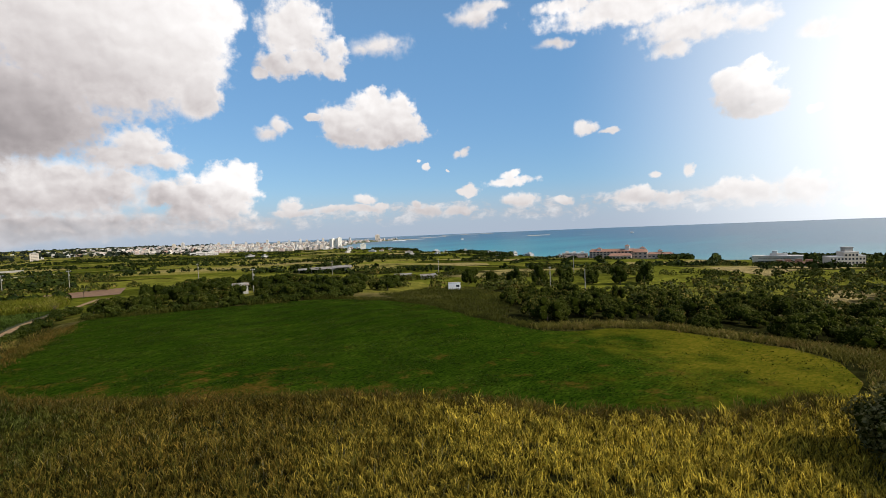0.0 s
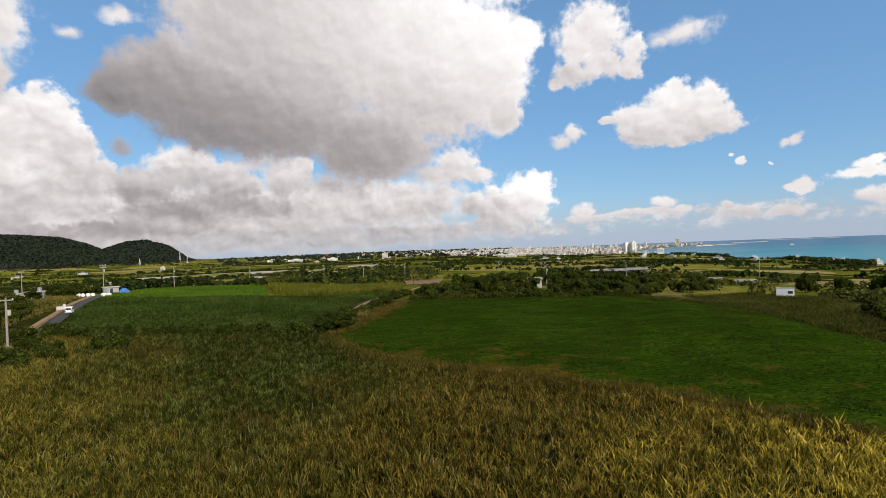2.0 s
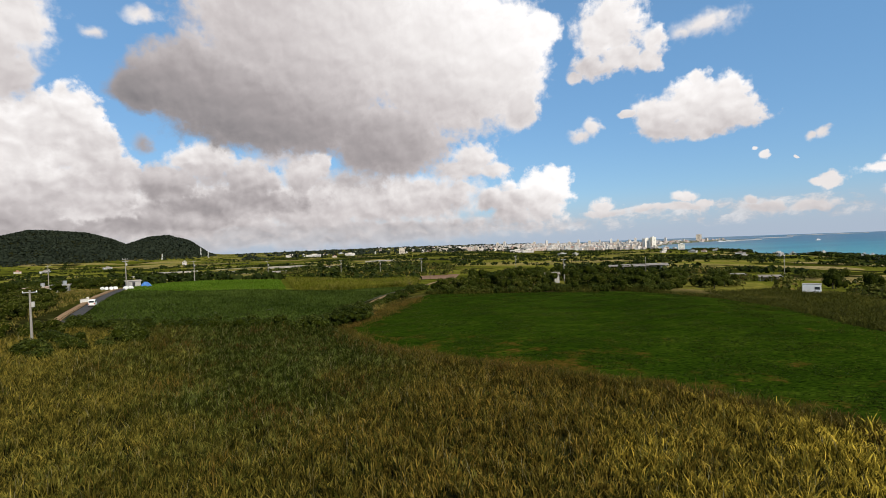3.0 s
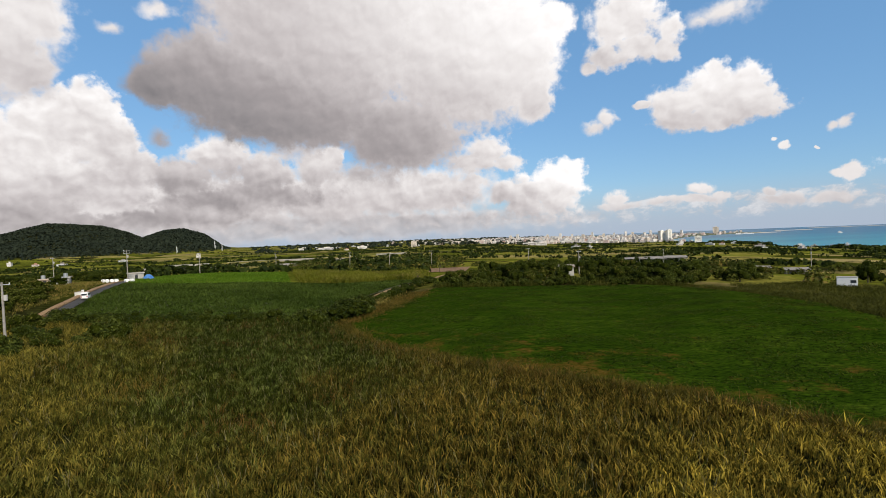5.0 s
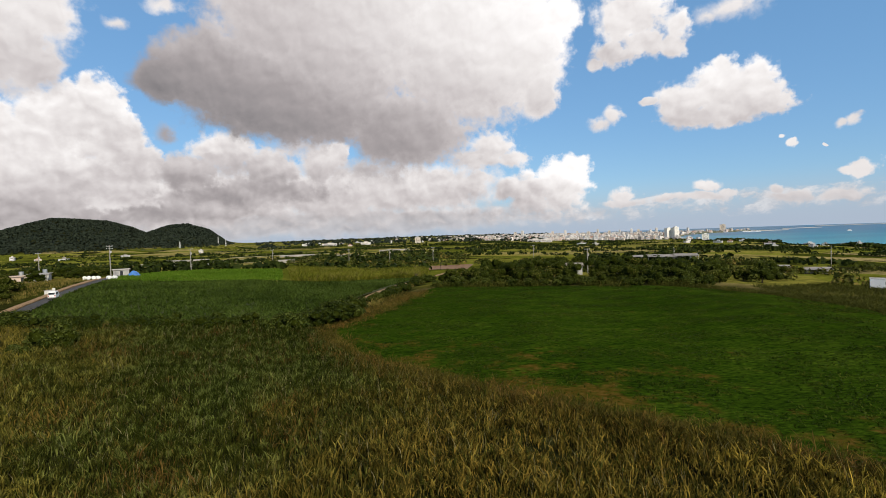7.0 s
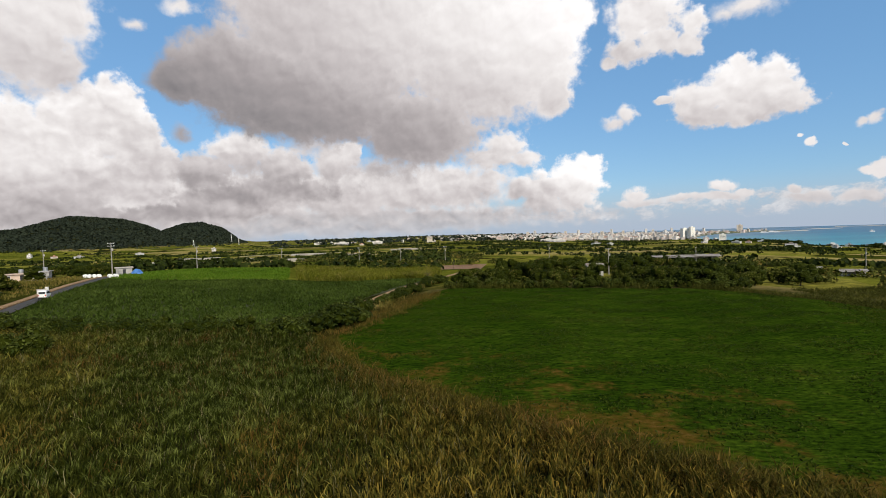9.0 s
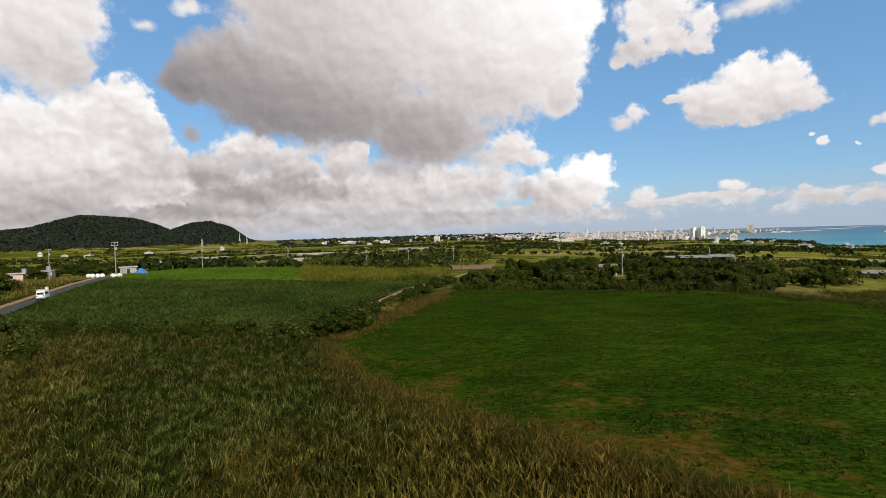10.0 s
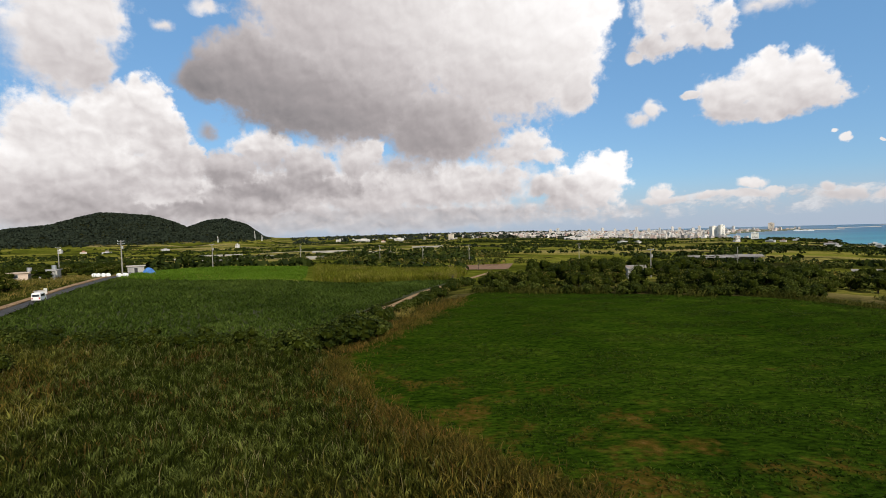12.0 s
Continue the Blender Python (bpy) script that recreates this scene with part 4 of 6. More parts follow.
def far_woods():
    rng = np.random.default_rng(71)
    # hill forest
    az, d = rng.uniform(-62, -17, 40000), np.sqrt(rng.uniform(1150 ** 2, 2150 ** 2, 40000))
    p = at_bearing(az, d)
    p = p[(ground_z(p[:, 0], p[:, 1]) > 0 + rng.uniform(0, 10, len(p)))][:18000]
    tagged(clumps("hill_forest", p, (3.0, 6), 0.6, 5, 0.55, M_FOREST, 72), "dark evergreen forest covering the hills", "forest", kind="stuff")
    # hedgerows between the fields of the plain
    rows = []
    for _ in range(190):
        a, r = rng.uniform(-48, 96), rng.uniform(300, 1500)
        if r > front_shore(a) - 60:
            continue
        o = at_bearing(a, r)
        turn = radians(28 + rng.choice((0, 90), p=(0.7, 0.3)) + rng.normal(0, 6))
        length = rng.uniform(40, 190)
        s = np.arange(0, length, 5.0)
        rows.append(o + np.stack([np.cos(turn) * s, np.sin(turn) * s], 1) + rng.normal(0, 2.0, (len(s), 2)))
    for _ in range(90):
        a, r = rng.uniform(-48, 96), rng.uniform(300, 1400)
        rows.append(at_bearing(a, r) + rng.normal(0, 14, (int(rng.uniform(4, 26)), 2)))
    # hedge behind the near crops, and the dark copse beyond it
    bank = np.array(((-106, 172), (-92, 210), (-61, 221), (-25, 208), (7, 193)), float)
    s = np.linspace(0, 4, 90)
    rows.append(np.stack([np.interp(s, np.arange(5), bank[:, i]) for i in (0, 1)], 1) + rng.normal(0, 1.2, (90, 2)))
    rows.append(at_bearing(rng.uniform(-9.5, 3.0, 150), rng.uniform(285, 345, 150)))
    p = np.vstack(rows)
    p = p[shore(p[:, 0], p[:, 1]) > 15]
    p = p[~((np.abs(p[:, 0] + 70) < 60) & (p[:, 1] < 165))]
    tagged(clumps("hedgerow_trees", p, (1.6, 3.6), 0.8, 14, 0.42, M_LEAF, 73), "hedgerows and copses between the fields", "trees", kind="stuff")
    # low woods of the distance
    a, d = rng.uniform(-60, 16, 2600), rng.uniform(1300, 4400, 2600)
    p = at_bearing(a, d)
    p = p[(shore(p[:, 0], p[:, 1]) > 30) & ((a > -17) | (d < 1300)) & (ripple(p[:, 0], p[:, 1], 420, 19) > -0.1)]
    tagged(clumps("distant_woods", p, (6, 13), 0.45, 8, 0.5, M_FOREST, 76), "low dark woods in the distance", "trees", kind="stuff")
    # wood along the shore
    a = rng.uniform(33, 105, 4200)
    back = np.abs(rng.normal(0, 26, len(a))) + 12
    p = at_bearing(a, front_shore(a) - back)
    thick = ripple(a * 10, a * 0, 60, 9) > np.interp(a, (33, 60, 66, 74, 105), (0.1, 0.3, 0.0, 0.1, -0.2))
    p = p[thick]
    tagged(clumps("shore_wood", p, (3.0, 5.5), 1.0, 14, 0.42, M_LEAF, 74), "dark wood along the shore", "trees", kind="stuff")
    # wooded middle ground behind the belt and seaward of the scrub
    a, d = rng.uniform(-16, 22, 900), rng.uniform(250, 420, 900)
    q = at_bearing(a, d)
    q = q[(ripple(q[:, 0], q[:, 1], 70, 12) > 0.0) & (q[:, 0] < 40)]
    a, d = rng.uniform(60, 100, 1500), rng.uniform(230, 420, 1500)
    q2 = at_bearing(a, d)
    q2 = q2[ripple(q2[:, 0], q2[:, 1], 90, 14) > np.interp(np.hypot(*q2.T), (230, 300, 420), (0.0, 0.5, 0.9))]
    a, d = rng.uniform(22, 62, 1200), rng.uniform(215, 330, 1200)
    q3 = at_bearing(a, d)
    q3 = q3[ripple(q3[:, 0], q3[:, 1], 60, 15) > 0.55]
    a, d = rng.uniform(34, 58, 420), rng.uniform(150, 240, 420)
    q4 = at_bearing(a, d)
    q4 = q4[(ripple(q4[:, 0], q4[:, 1], 34, 16) > 0.25) & (q4[:, 0] > 92) & (np.hypot(q4[:, 0] - 108, q4[:, 1] - 84) > 14)]
    tagged(clumps("middle_woods", np.vstack([q, q2, q3, q4, FAR_SCRUB[0]]), (1.4, 2.8), 0.95, 44, 0.22, M_SCRUB, 75), "scattered dark trees and thickets", "trees", kind="stuff")


def verge_growth():
    rng = np.random.default_rng(81)

    def line(pts, gap, off):
        p = np.array(pts, float)
        s = np.r_[0, np.cumsum(np.hypot(*np.diff(p, axis=0).T))]
        u = np.arange(0, s[-1], gap)
        return np.stack([np.interp(u, s, p[:, 0]), np.interp(u, s, p[:, 1])], 1) + rng.normal(0, off, (len(u), 2))
    # dark leafy hedge between the cane and the tall grass, and along the track
    hedge = [tree("hedge_bush", 140 + i, h, r, 900, M_LEAF, "dark leafy hedge bush by the cane field", "bush", 0.19, False) for i, (h, r) in enumerate(((2.7, 2.5), (2.2, 2.2), (3.2, 2.6)))]
    places = np.vstack([line(((-62, 61), (-42, 59.5), (-27, 61)), 2.3, 0.6), np.array(((-23.5, 62.5), (-26, 61.5), (-18, 68), (-12, 76), (-14, 74), (-10.5, 80), (-16.5, 71))), np.array(((-49, 40), (-46.5, 43), (-51, 36), (-52, 44), (-47, 47), (-54, 39), (-44, 46), (-56, 47))), line(((-8, 92), (-4.0, 101), (-1.2, 110)), 2.2, 0.6), line(((1.6, 120), (3.8, 127), (6, 134)), 2.2, 0.6)])
    foot = [tree("bush", 170 + i, h, r, 700, M_LEAF, "green bush at the foot of the wooded belt", "bush", 0.18, False) for i, (h, r) in enumerate(((2.2, 2.0), (2.8, 2.2)))]
    plant(foot, np.vstack([line(((8, 113.5), (30, 107.5), (49, 99), (66, 92)), 3.2, 0.8), line(((12, 118), (32, 112), (52, 103), (74, 95)), 3.6, 1.2)]), "bushes at the belt's foot", 92, (0.7, 1.2))
    plant(hedge, places, "hedge bushes", 82, (0.6, 1.1))
    for i, (x, y, s) in enumerate(((-17.8, 59.0, 1.15), (-20.2, 61.0, 1.25), (-15.6, 62.2, 0.95), (-12.6, 64.5, 1.4), (-14.8, 65.8, 1.3), (-10.8, 67.8, 1.2), (-12.4, 70.5, 1.35), (-9.6, 72.6, 0.9))):
        ob = twin(hedge[i % 3], pose(x, y, gz(x, y) - 0.1, 0, 0, i * 77))
        ob.scale, ob["group"] = (s * 1.1, s * 1.1, s), "hedge bushes"
    # straw-coloured rank grass: along the track, the foot of the belt and the scrub's edge
    q = np.vstack([line(((-18, 62), (-11, 76), (-8, 86), (-4.5, 99), (0, 116), (5, 130)), 0.22, 0.7),
                   line(((70.5, 20), (74, 16), (81, 13), (88, 3.5), (86, -9), (84, -20), (77, -29)), 0.035, 1.5),
                   scatter(((86, -14), (84, -21), (77, -28), (58, -31), (60, -40), (92, -42)), 1600, 99)])
    tagged(blades("verge_grass", q, 6, (0.5, 1.35), 0.06, 0.35, 0.7, M_PALE_REED, 83), "straw-coloured rank grass on the verges", "grass", kind="stuff")
    # this half stays olive; the straw half above is paler for painted sun
    q = line(((60, 95), (69, 90), (78, 78), (79, 60), (72.5, 36), (70.5, 20)), 0.05, 1.4)
    tagged(blades("fallow_weeds", q, 7, (0.4, 1.1), 0.06, 0.4, 0.7, M_FALLOW, 98), "olive weeds along the pasture's far edge", "weeds", kind="stuff")
    q = scatter(((79, 76), (80, 58), (74, 32), (92, 46), (112, 62), (124, 92), (112, 104), (84, 96)), 3400, 84)
    tagged(blades("fallow_weeds", q, 6, (0.4, 1.2), 0.06, 0.4, 0.7, M_FALLOW, 96), "olive weeds on the fallow strip beside the pasture", "weeds", kind="stuff")
    # rusty weeds between the track's hedge and the pasture
    q = line(((-13.5, 57), (-9.5, 67), (-5.5, 79), (-2, 92), (3, 103)), 0.05, 1.5)
    tagged(blades("track_weeds", q, 8, (0.25, 0.9), 0.045, 0.3, 0.7, M_REED, 97), "rusty weeds between the track and the pasture", "weeds", kind="stuff")
    # cane-like reeds in front of the belt
    q = line(((8, 113.5), (30, 107.5), (49, 99), (66, 92)), 0.03, 1.8)
    q = q[ripple(q[:, 0], q[:, 1], 11, 29) + rng.normal(0, 0.3, len(q)) > 0.1]
    tagged(blades("belt_reeds", q, 8, (0.6, 2.0), 0.06, 0.5, 0.6, M_FALLOW, 93), "olive-brown reeds at the foot of the wooded belt", "reeds", kind="stuff")
    # growth on the slope left of the road
    slope = ((-70, 52), (-78, 82), (-86, 104), (-94, 128), (-104, 150), (-150, 160), (-170, 90), (-120, 40))
    tagged(blades("slope_grass", scatter(slope, 6000, 85), 5, (0.4, 1.1), 0.07, 0.3, 0.6, M_PALE_REED, 86), "dry yellow grass on the roadside bank", "grass", kind="stuff")
    left = [tree("bush", 150 + i, h, r, 600, M_SCRUB, "yellow-green bush on the roadside slope", "bush", 0.2, False) for i, (h, r) in enumerate(((2.6, 2.4), (3.4, 2.6)))]
    inner = ((-71, 52), (-76, 70), (-84, 90), (-92, 104), (-104, 118), (-125, 118), (-118, 80), (-88, 44))
    plant(left, spaced(inner, 4.4, 87), "bushes on the roadside slope", 88, (0.7, 1.3))
    lower = ((-78, 20), (-66, 56), (-60, 58), (-66, 30), (-62, 8))
    for i, (x, y) in enumerate(spaced(lower, 4.0, 89)):
        twin(left[i % 2], pose(x, y, gz(x, y) - 0.1, 0, 0, i * 67))["group"] = "bushes on the roadside slope"
    # low palms and cane tops behind the houses
    back = ((-104, 150), (-112, 125), (-150, 120), (-190, 170), (-190, 240), (-140, 215), (-112, 185))
    for i, (x, y) in enumerate(spaced(back, 8.0, 90)):
        twin(DARK_TREES[i % 4], pose(x, y, gz(x, y) - 0.1, 0, 0, i * 53)).scale = (0.8, 0.8, 0.7)
    # the big dark bush nearest the camera's first stand
    big = tree("bush", 160, 7.4, 5.4, 9000, M_NEAR_LEAF, "large dense dark-leaved bush at the pasture corner", "bush", 0.17, False)
    big.matrix_basis = pose(44.5, -36.5, gz(44.5, -36.5) - 0.2, 0, 0, 40)
    second = tree("bush", 161, 3.0, 3.0, 2600, M_NEAR_LEAF, "dense dark-leaved bush at the pasture corner", "bush", 0.16, False)
    second.matrix_basis = pose(38.5, -39.5, gz(38.5, -39.5) - 0.2)


M_FALLOW = leafy("fallow_weed_leaves", (0.022, 0.026, 0.004), (0.055, 0.060, 0.009), (0.120, 0.110, 0.022), 0.08)
M_PALE_REED = leafy("pale_reed_leaves", (0.050, 0.050, 0.007), (0.130, 0.115, 0.020), (0.290, 0.235, 0.070), 0.08, (0.24, 0.16, 0.05), 0.3)
# pale leaf tone paints highlights; the leaves themselves are matt
M_NEAR_LEAF = leafy("highlit_bush_leaves", (0.030, 0.032, 0.008), (0.085, 0.082, 0.022), (0.260, 0.240, 0.110), 0.3, through=0.2)
far_woods()
verge_growth()

# ---------------------------------------------------------------- road, vehicles, farm buildings
M_WHITE = surface("white_paint", ((0.66, 0.66, 0.64), (0.76, 0.76, 0.75), (0.80, 0.80, 0.80)), 0.5, 0.5)
M_WALL = surface("weathered_white_wall", ((0.50, 0.48, 0.44), (0.66, 0.64, 0.60), (0.74, 0.73, 0.70)), 0.25, 0.85, 0.01)
M_GREY_WALL = surface("grey_block_wall", ((0.26, 0.25, 0.24), (0.36, 0.35, 0.33), (0.44, 0.43, 0.41)), 0.3, 0.9, 0.01)
M_PINK = surface("pale_pink_render", ((0.42, 0.31, 0.24), (0.52, 0.40, 0.32), (0.60, 0.48, 0.40)), 0.3, 0.85, 0.01)
M_RED_ROOF = surface("red_roof_tiles", ((0.22, 0.11, 0.08), (0.32, 0.17, 0.12), (0.40, 0.24, 0.17)), 0.3, 0.8, 0.03)
M_SHEET = surface("weathered_roof_sheet", ((0.14, 0.12, 0.11), (0.24, 0.22, 0.20), (0.36, 0.34, 0.32)), 0.3, 0.7, 0.02, spot=(0.22, 0.12, 0.07))
M_POLY = surface("polythene_cover", ((0.18, 0.17, 0.14), (0.26, 0.24, 0.20), (0.36, 0.34, 0.29)), 0.2, 0.5)
M_BLUE = surface("blue_tarpaulin", ((0.03, 0.10, 0.30), (0.05, 0.16, 0.42), (0.08, 0.22, 0.50)), 0.8, 0.5, 0.03)
M_DARK = surface("dark_opening", ((0.015, 0.016, 0.018), (0.030, 0.032, 0.036), (0.045, 0.047, 0.052)), 0.6, 0.35)
M_GLASS = surface("dark_window_glass", ((0.020, 0.026, 0.032), (0.035, 0.042, 0.050), (0.050, 0.060, 0.070)), 0.5, 0.12)
M_RUBBER = surface("tyre_rubber", ((0.012, 0.012, 0.012), (0.022, 0.022, 0.022), (0.030, 0.030, 0.030)), 4, 0.8)
M_STEEL = surface("galvanised_steel", ((0.34, 0.35, 0.36), (0.44, 0.45, 0.46), (0.52, 0.53, 0.54)), 3, 0.45, metal=0.8)
M_POLE = surface("concrete_pole", ((0.18, 0.165, 0.15), (0.25, 0.235, 0.21), (0.32, 0.30, 0.28)), 1.5, 0.85)
M_RED_LAMP = surface("red_lamp_glass", ((0.30, 0.02, 0.02), (0.40, 0.03, 0.03), (0.45, 0.05, 0.04)), 4, 0.2)


def kerbs():
    """Pale concrete kerb stones along the slope side of the road."""
    line = np.array(offset_line(ROAD, 1.45))[1:8]
    s = np.r_[0, np.cumsum(np.hypot(*np.diff(line, axis=0).T))]
    step = 2.0
    me = None
    kerb = new("kerb")
    tagged(kerb, "dusty tan concrete kerb beside the farm road", "kerb", kind="structure")
    for u in np.arange(0, s[-1] - step, step):
        p, q = ([np.interp(u + du, s, line[:, i]) for i in (0, 1)] for du in (0, step))
        if me is None:
            bm = boxed(0.02, step - 0.02, -0.14, 0.14, -0.3, 0.24, bevel=0.03)
            ob = part("kerb_stone", bm, M_TRACK, kerb)
            me = ob.data
        else:
            ob = new("kerb_stone", me)
            ob.parent = kerb
        ob.matrix_basis = pose(p[0], p[1], gz(*p), 0, 0, math.degrees(math.atan2(q[1] - p[1], q[0] - p[0])))


def van(x, y, turn):
    """A small white van with a raked nose."""
    root = new("van")
    tagged(root, "small white van parked on the farm road", "van")
    prof = ((-1.65, 0.35), (-1.70, 0.9), (-1.62, 1.75), (-1.45, 1.88), (0.75, 1.86), (1.15, 1.45), (1.62, 1.0), (1.70, 0.85), (1.70, 0.35))
    bm = bmesh.new()
    rings = [[bm.verts.new((px, sy * (0.74 if pz > 1.2 else 0.78), pz)) for px, pz in prof] for sy in (-1, 1)]
    n = len(prof)
    for i in range(n):
        bm.faces.new((rings[0][i], rings[0][(i + 1) % n], rings[1][(i + 1) % n], rings[1][i]))
    bm.faces.new(rings[0][::-1]), bm.faces.new(rings[1])
    bmesh.ops.recalc_face_normals(bm, faces=bm.faces)
    bmesh.ops.bevel(bm, geom=list(bm.edges), offset=0.05, segments=2, profile=0.5, affect="EDGES")
    body = part("body", bm, M_WHITE, root)
    for sy in (-1, 1):
        for x0, x1 in ((-1.4, -0.35), (-0.22, 0.72)):
            part("side_window", boxed(x0, x1, min(sy * 0.745, sy * 0.79), max(sy * 0.745, sy * 0.79), 1.14, 1.62, bevel=0.015), M_GLASS, body, "dark glass")
    bm = boxed(-0.02, 0.02, -0.62, 0.62, -0.28, 0.28)
    bmesh.ops.transform(bm, matrix=pose(1.0, 0, 1.63, 0, -44, 0), verts=bm.verts)
    part("windscreen", bm, M_GLASS, body, "dark glass")
    part("rear_window", boxed(-1.74, -1.66, -0.6, 0.6, 1.15, 1.6), M_GLASS, body, "dark glass")
    for sx, name in ((-1.72, "rear_bumper"), (1.66, "front_bumper")):
        part(name, boxed(sx - 0.05, sx + 0.12, -0.76, 0.76, 0.32, 0.55, bevel=0.03), M_GREY_WALL, root)
    for sy in (-0.6, 0.6):
        part("tail_lamp", boxed(-1.76, -1.68, sy - 0.1, sy + 0.1, 0.7, 1.0), M_RED_LAMP, root, "red lamp glass")
        part("headlamp", boxed(1.66, 1.76, sy - 0.13, sy + 0.13, 0.68, 0.88), M_STEEL, root)
    for wx in (-1.1, 1.12):
        for wy in (-0.7, 0.7):
            tyre = part("wheel", tube(bmesh.new(), (wx, wy - 0.09, 0.28), (wx, wy + 0.09, 0.28), 0.28, 0.28, 20), M_RUBBER, root, "black rubber tyre")
            o = 0.1 if wy > 0 else -0.1
            part("rim", tube(bmesh.new(), (wx, wy, 0.28), (wx, wy + o, 0.28), 0.17, 0.15, 14), M_STEEL, tyre, "steel rim")
    root.matrix_basis = pose(x, y, gz(x, y) + 0.1, 0, 0, turn)
    root.scale = (0.88, 0.9, 0.9)


def utility_pole(name, x, y, height, arms, turn):
    root = new(name)
    tagged(root, "tall concrete utility pole with crossarms" if arms else "plain concrete utility pole", "utility pole", "utility poles")
    part("pole", tube(bmesh.new(), (0, 0, -0.5), (0, 0, height), 0.19, 0.12, 10), M_POLE, root)
    for i in range(arms):
        z = height - 0.35 - i * 0.8
        arm = part("crossarm", boxed(-0.9, 0.9, -0.06, 0.06, z - 0.06, z + 0.06), M_STEEL, root)
        for sx in (-0.8, 0.0, 0.8):
            part("insulator", tube(bmesh.new(), (sx, 0, z + 0.06), (sx, 0, z + 0.28), 0.06, 0.04, 8), M_WHITE, arm)
    if arms:
        part("transformer", tube(bmesh.new(), (0.32, 0, height - 2.6), (0.32, 0, height - 1.8), 0.24, 0.24, 12), M_GREY_WALL, root)
    root.matrix_basis = pose(x, y, gz(x, y), 0, 0, turn)
    return Vector((x, y, gz(x, y) + height - 0.2))


def wires(tops):
    for a, b in zip(tops, tops[1:]):
        bm = bmesh.new()
        for off in (-0.7, 0.7):
            last = None
            for i in range(9):
                t = i / 8
                p = a.lerp(b, t) + Vector((off * 0.6, off * 0.6, -1.3 * 4 * t * (1 - t)))
                if last is not None:
                    tube(bm, last, p, 0.018, 0.018, 4)
                last = p
        tagged(part("power_line", bm, M_DARK), "thin sagging power lines between poles", "power line", "power lines")


def small_house(name, x, y, turn, w, d, h, wall, roof, label, flat=True, tank=True):
    """A one-storey farm building: walls, roof slab or low gable, door, windows."""
    root = new(name)
    tagged(root, label, "house")
    part("wall", boxed(-w / 2, w / 2, -d / 2, d / 2, -0.6, h), wall, root)
    if flat:
        part("roof", boxed(-w / 2 - 0.4, w / 2 + 0.4, -d / 2 - 0.4, d / 2 + 0.4, h, h + 0.22, bevel=0.03), roof, root)
    else:
        bm = bmesh.new()
        e, top = 0.4, h + d * 0.20
        v = [bm.verts.new(p) for p in ((-w / 2 - e, -d / 2 - e, h), (w / 2 + e, -d / 2 - e, h), (w / 2 + e, d / 2 + e, h), (-w / 2 - e, d / 2 + e, h), (-w / 2 - e, 0, top), (w / 2 + e, 0, top))]
        for f in ((0, 1, 5, 4), (2, 3, 4, 5), (0, 4, 3), (1, 2, 5), (3, 2, 1, 0)):
            bm.faces.new([v[i] for i in f])
        bmesh.ops.recalc_face_normals(bm, faces=bm.faces)
        part("roof", bm, roof, root)
    n = max(1, int(w / 2.6))
    for i in range(n):
        cx = -w / 2 + (i + 0.5) * w / n
        if i == n // 2:
            part("door", boxed(cx - 0.45, cx + 0.45, -d / 2 - 0.04, -d / 2 + 0.02, 0.0, min(2.0, h - 0.2)), M_DARK, root)
        else:
            win = part("window", boxed(cx - 0.65, cx + 0.65, -d / 2 - 0.05, -d / 2 + 0.02, 0.9, min(2.0, h - 0.3)), M_WALL, root)
            part("pane", boxed(cx - 0.56, cx + 0.56, -d / 2 - 0.07, -d / 2 - 0.05, 0.98, min(1.92, h - 0.38)), M_GLASS, win)
    if tank:
        part("water_tank", tube(bmesh.new(), (w * 0.25, d * 0.1, h + 0.2), (w * 0.25, d * 0.1, h + 1.4), 0.6, 0.6, 12), M_STEEL, root)
    root.matrix_basis = pose(x, y, gz(x, y), 0, 0, turn)
    return root


def open_shed(x, y, turn, w, d, h, label):
    """A lean-to of posts under a rusty sheet roof, with a back wall."""
    root = new("farm_shed")
    tagged(root, label, "shed", "farm sheds")
    bm = boxed(-w / 2 - 0.4, w / 2 + 0.4, -d / 2 - 0.4, d / 2 + 0.4, -0.05, 0.05)
    bmesh.ops.transform(bm, matrix=pose(0, 0, h, 6, 0, 0), verts=bm.verts)
    part("roof", bm, M_SHEET, root, "weathered rusty roof sheets")
    part("back_wall", boxed(-w / 2, w / 2, d / 2 - 0.1, d / 2, -0.4, h), M_SHEET, root)
    for i in range(int(w / 4) + 1):
        cx = -w / 2 + i * w / int(w / 4)
        part("post", boxed(cx - 0.08, cx + 0.08, -d / 2, -d / 2 + 0.16, -0.4, h - 0.1), M_STEEL, root)
    root.matrix_basis = pose(x, y, gz(x, y), 0, 0, turn)


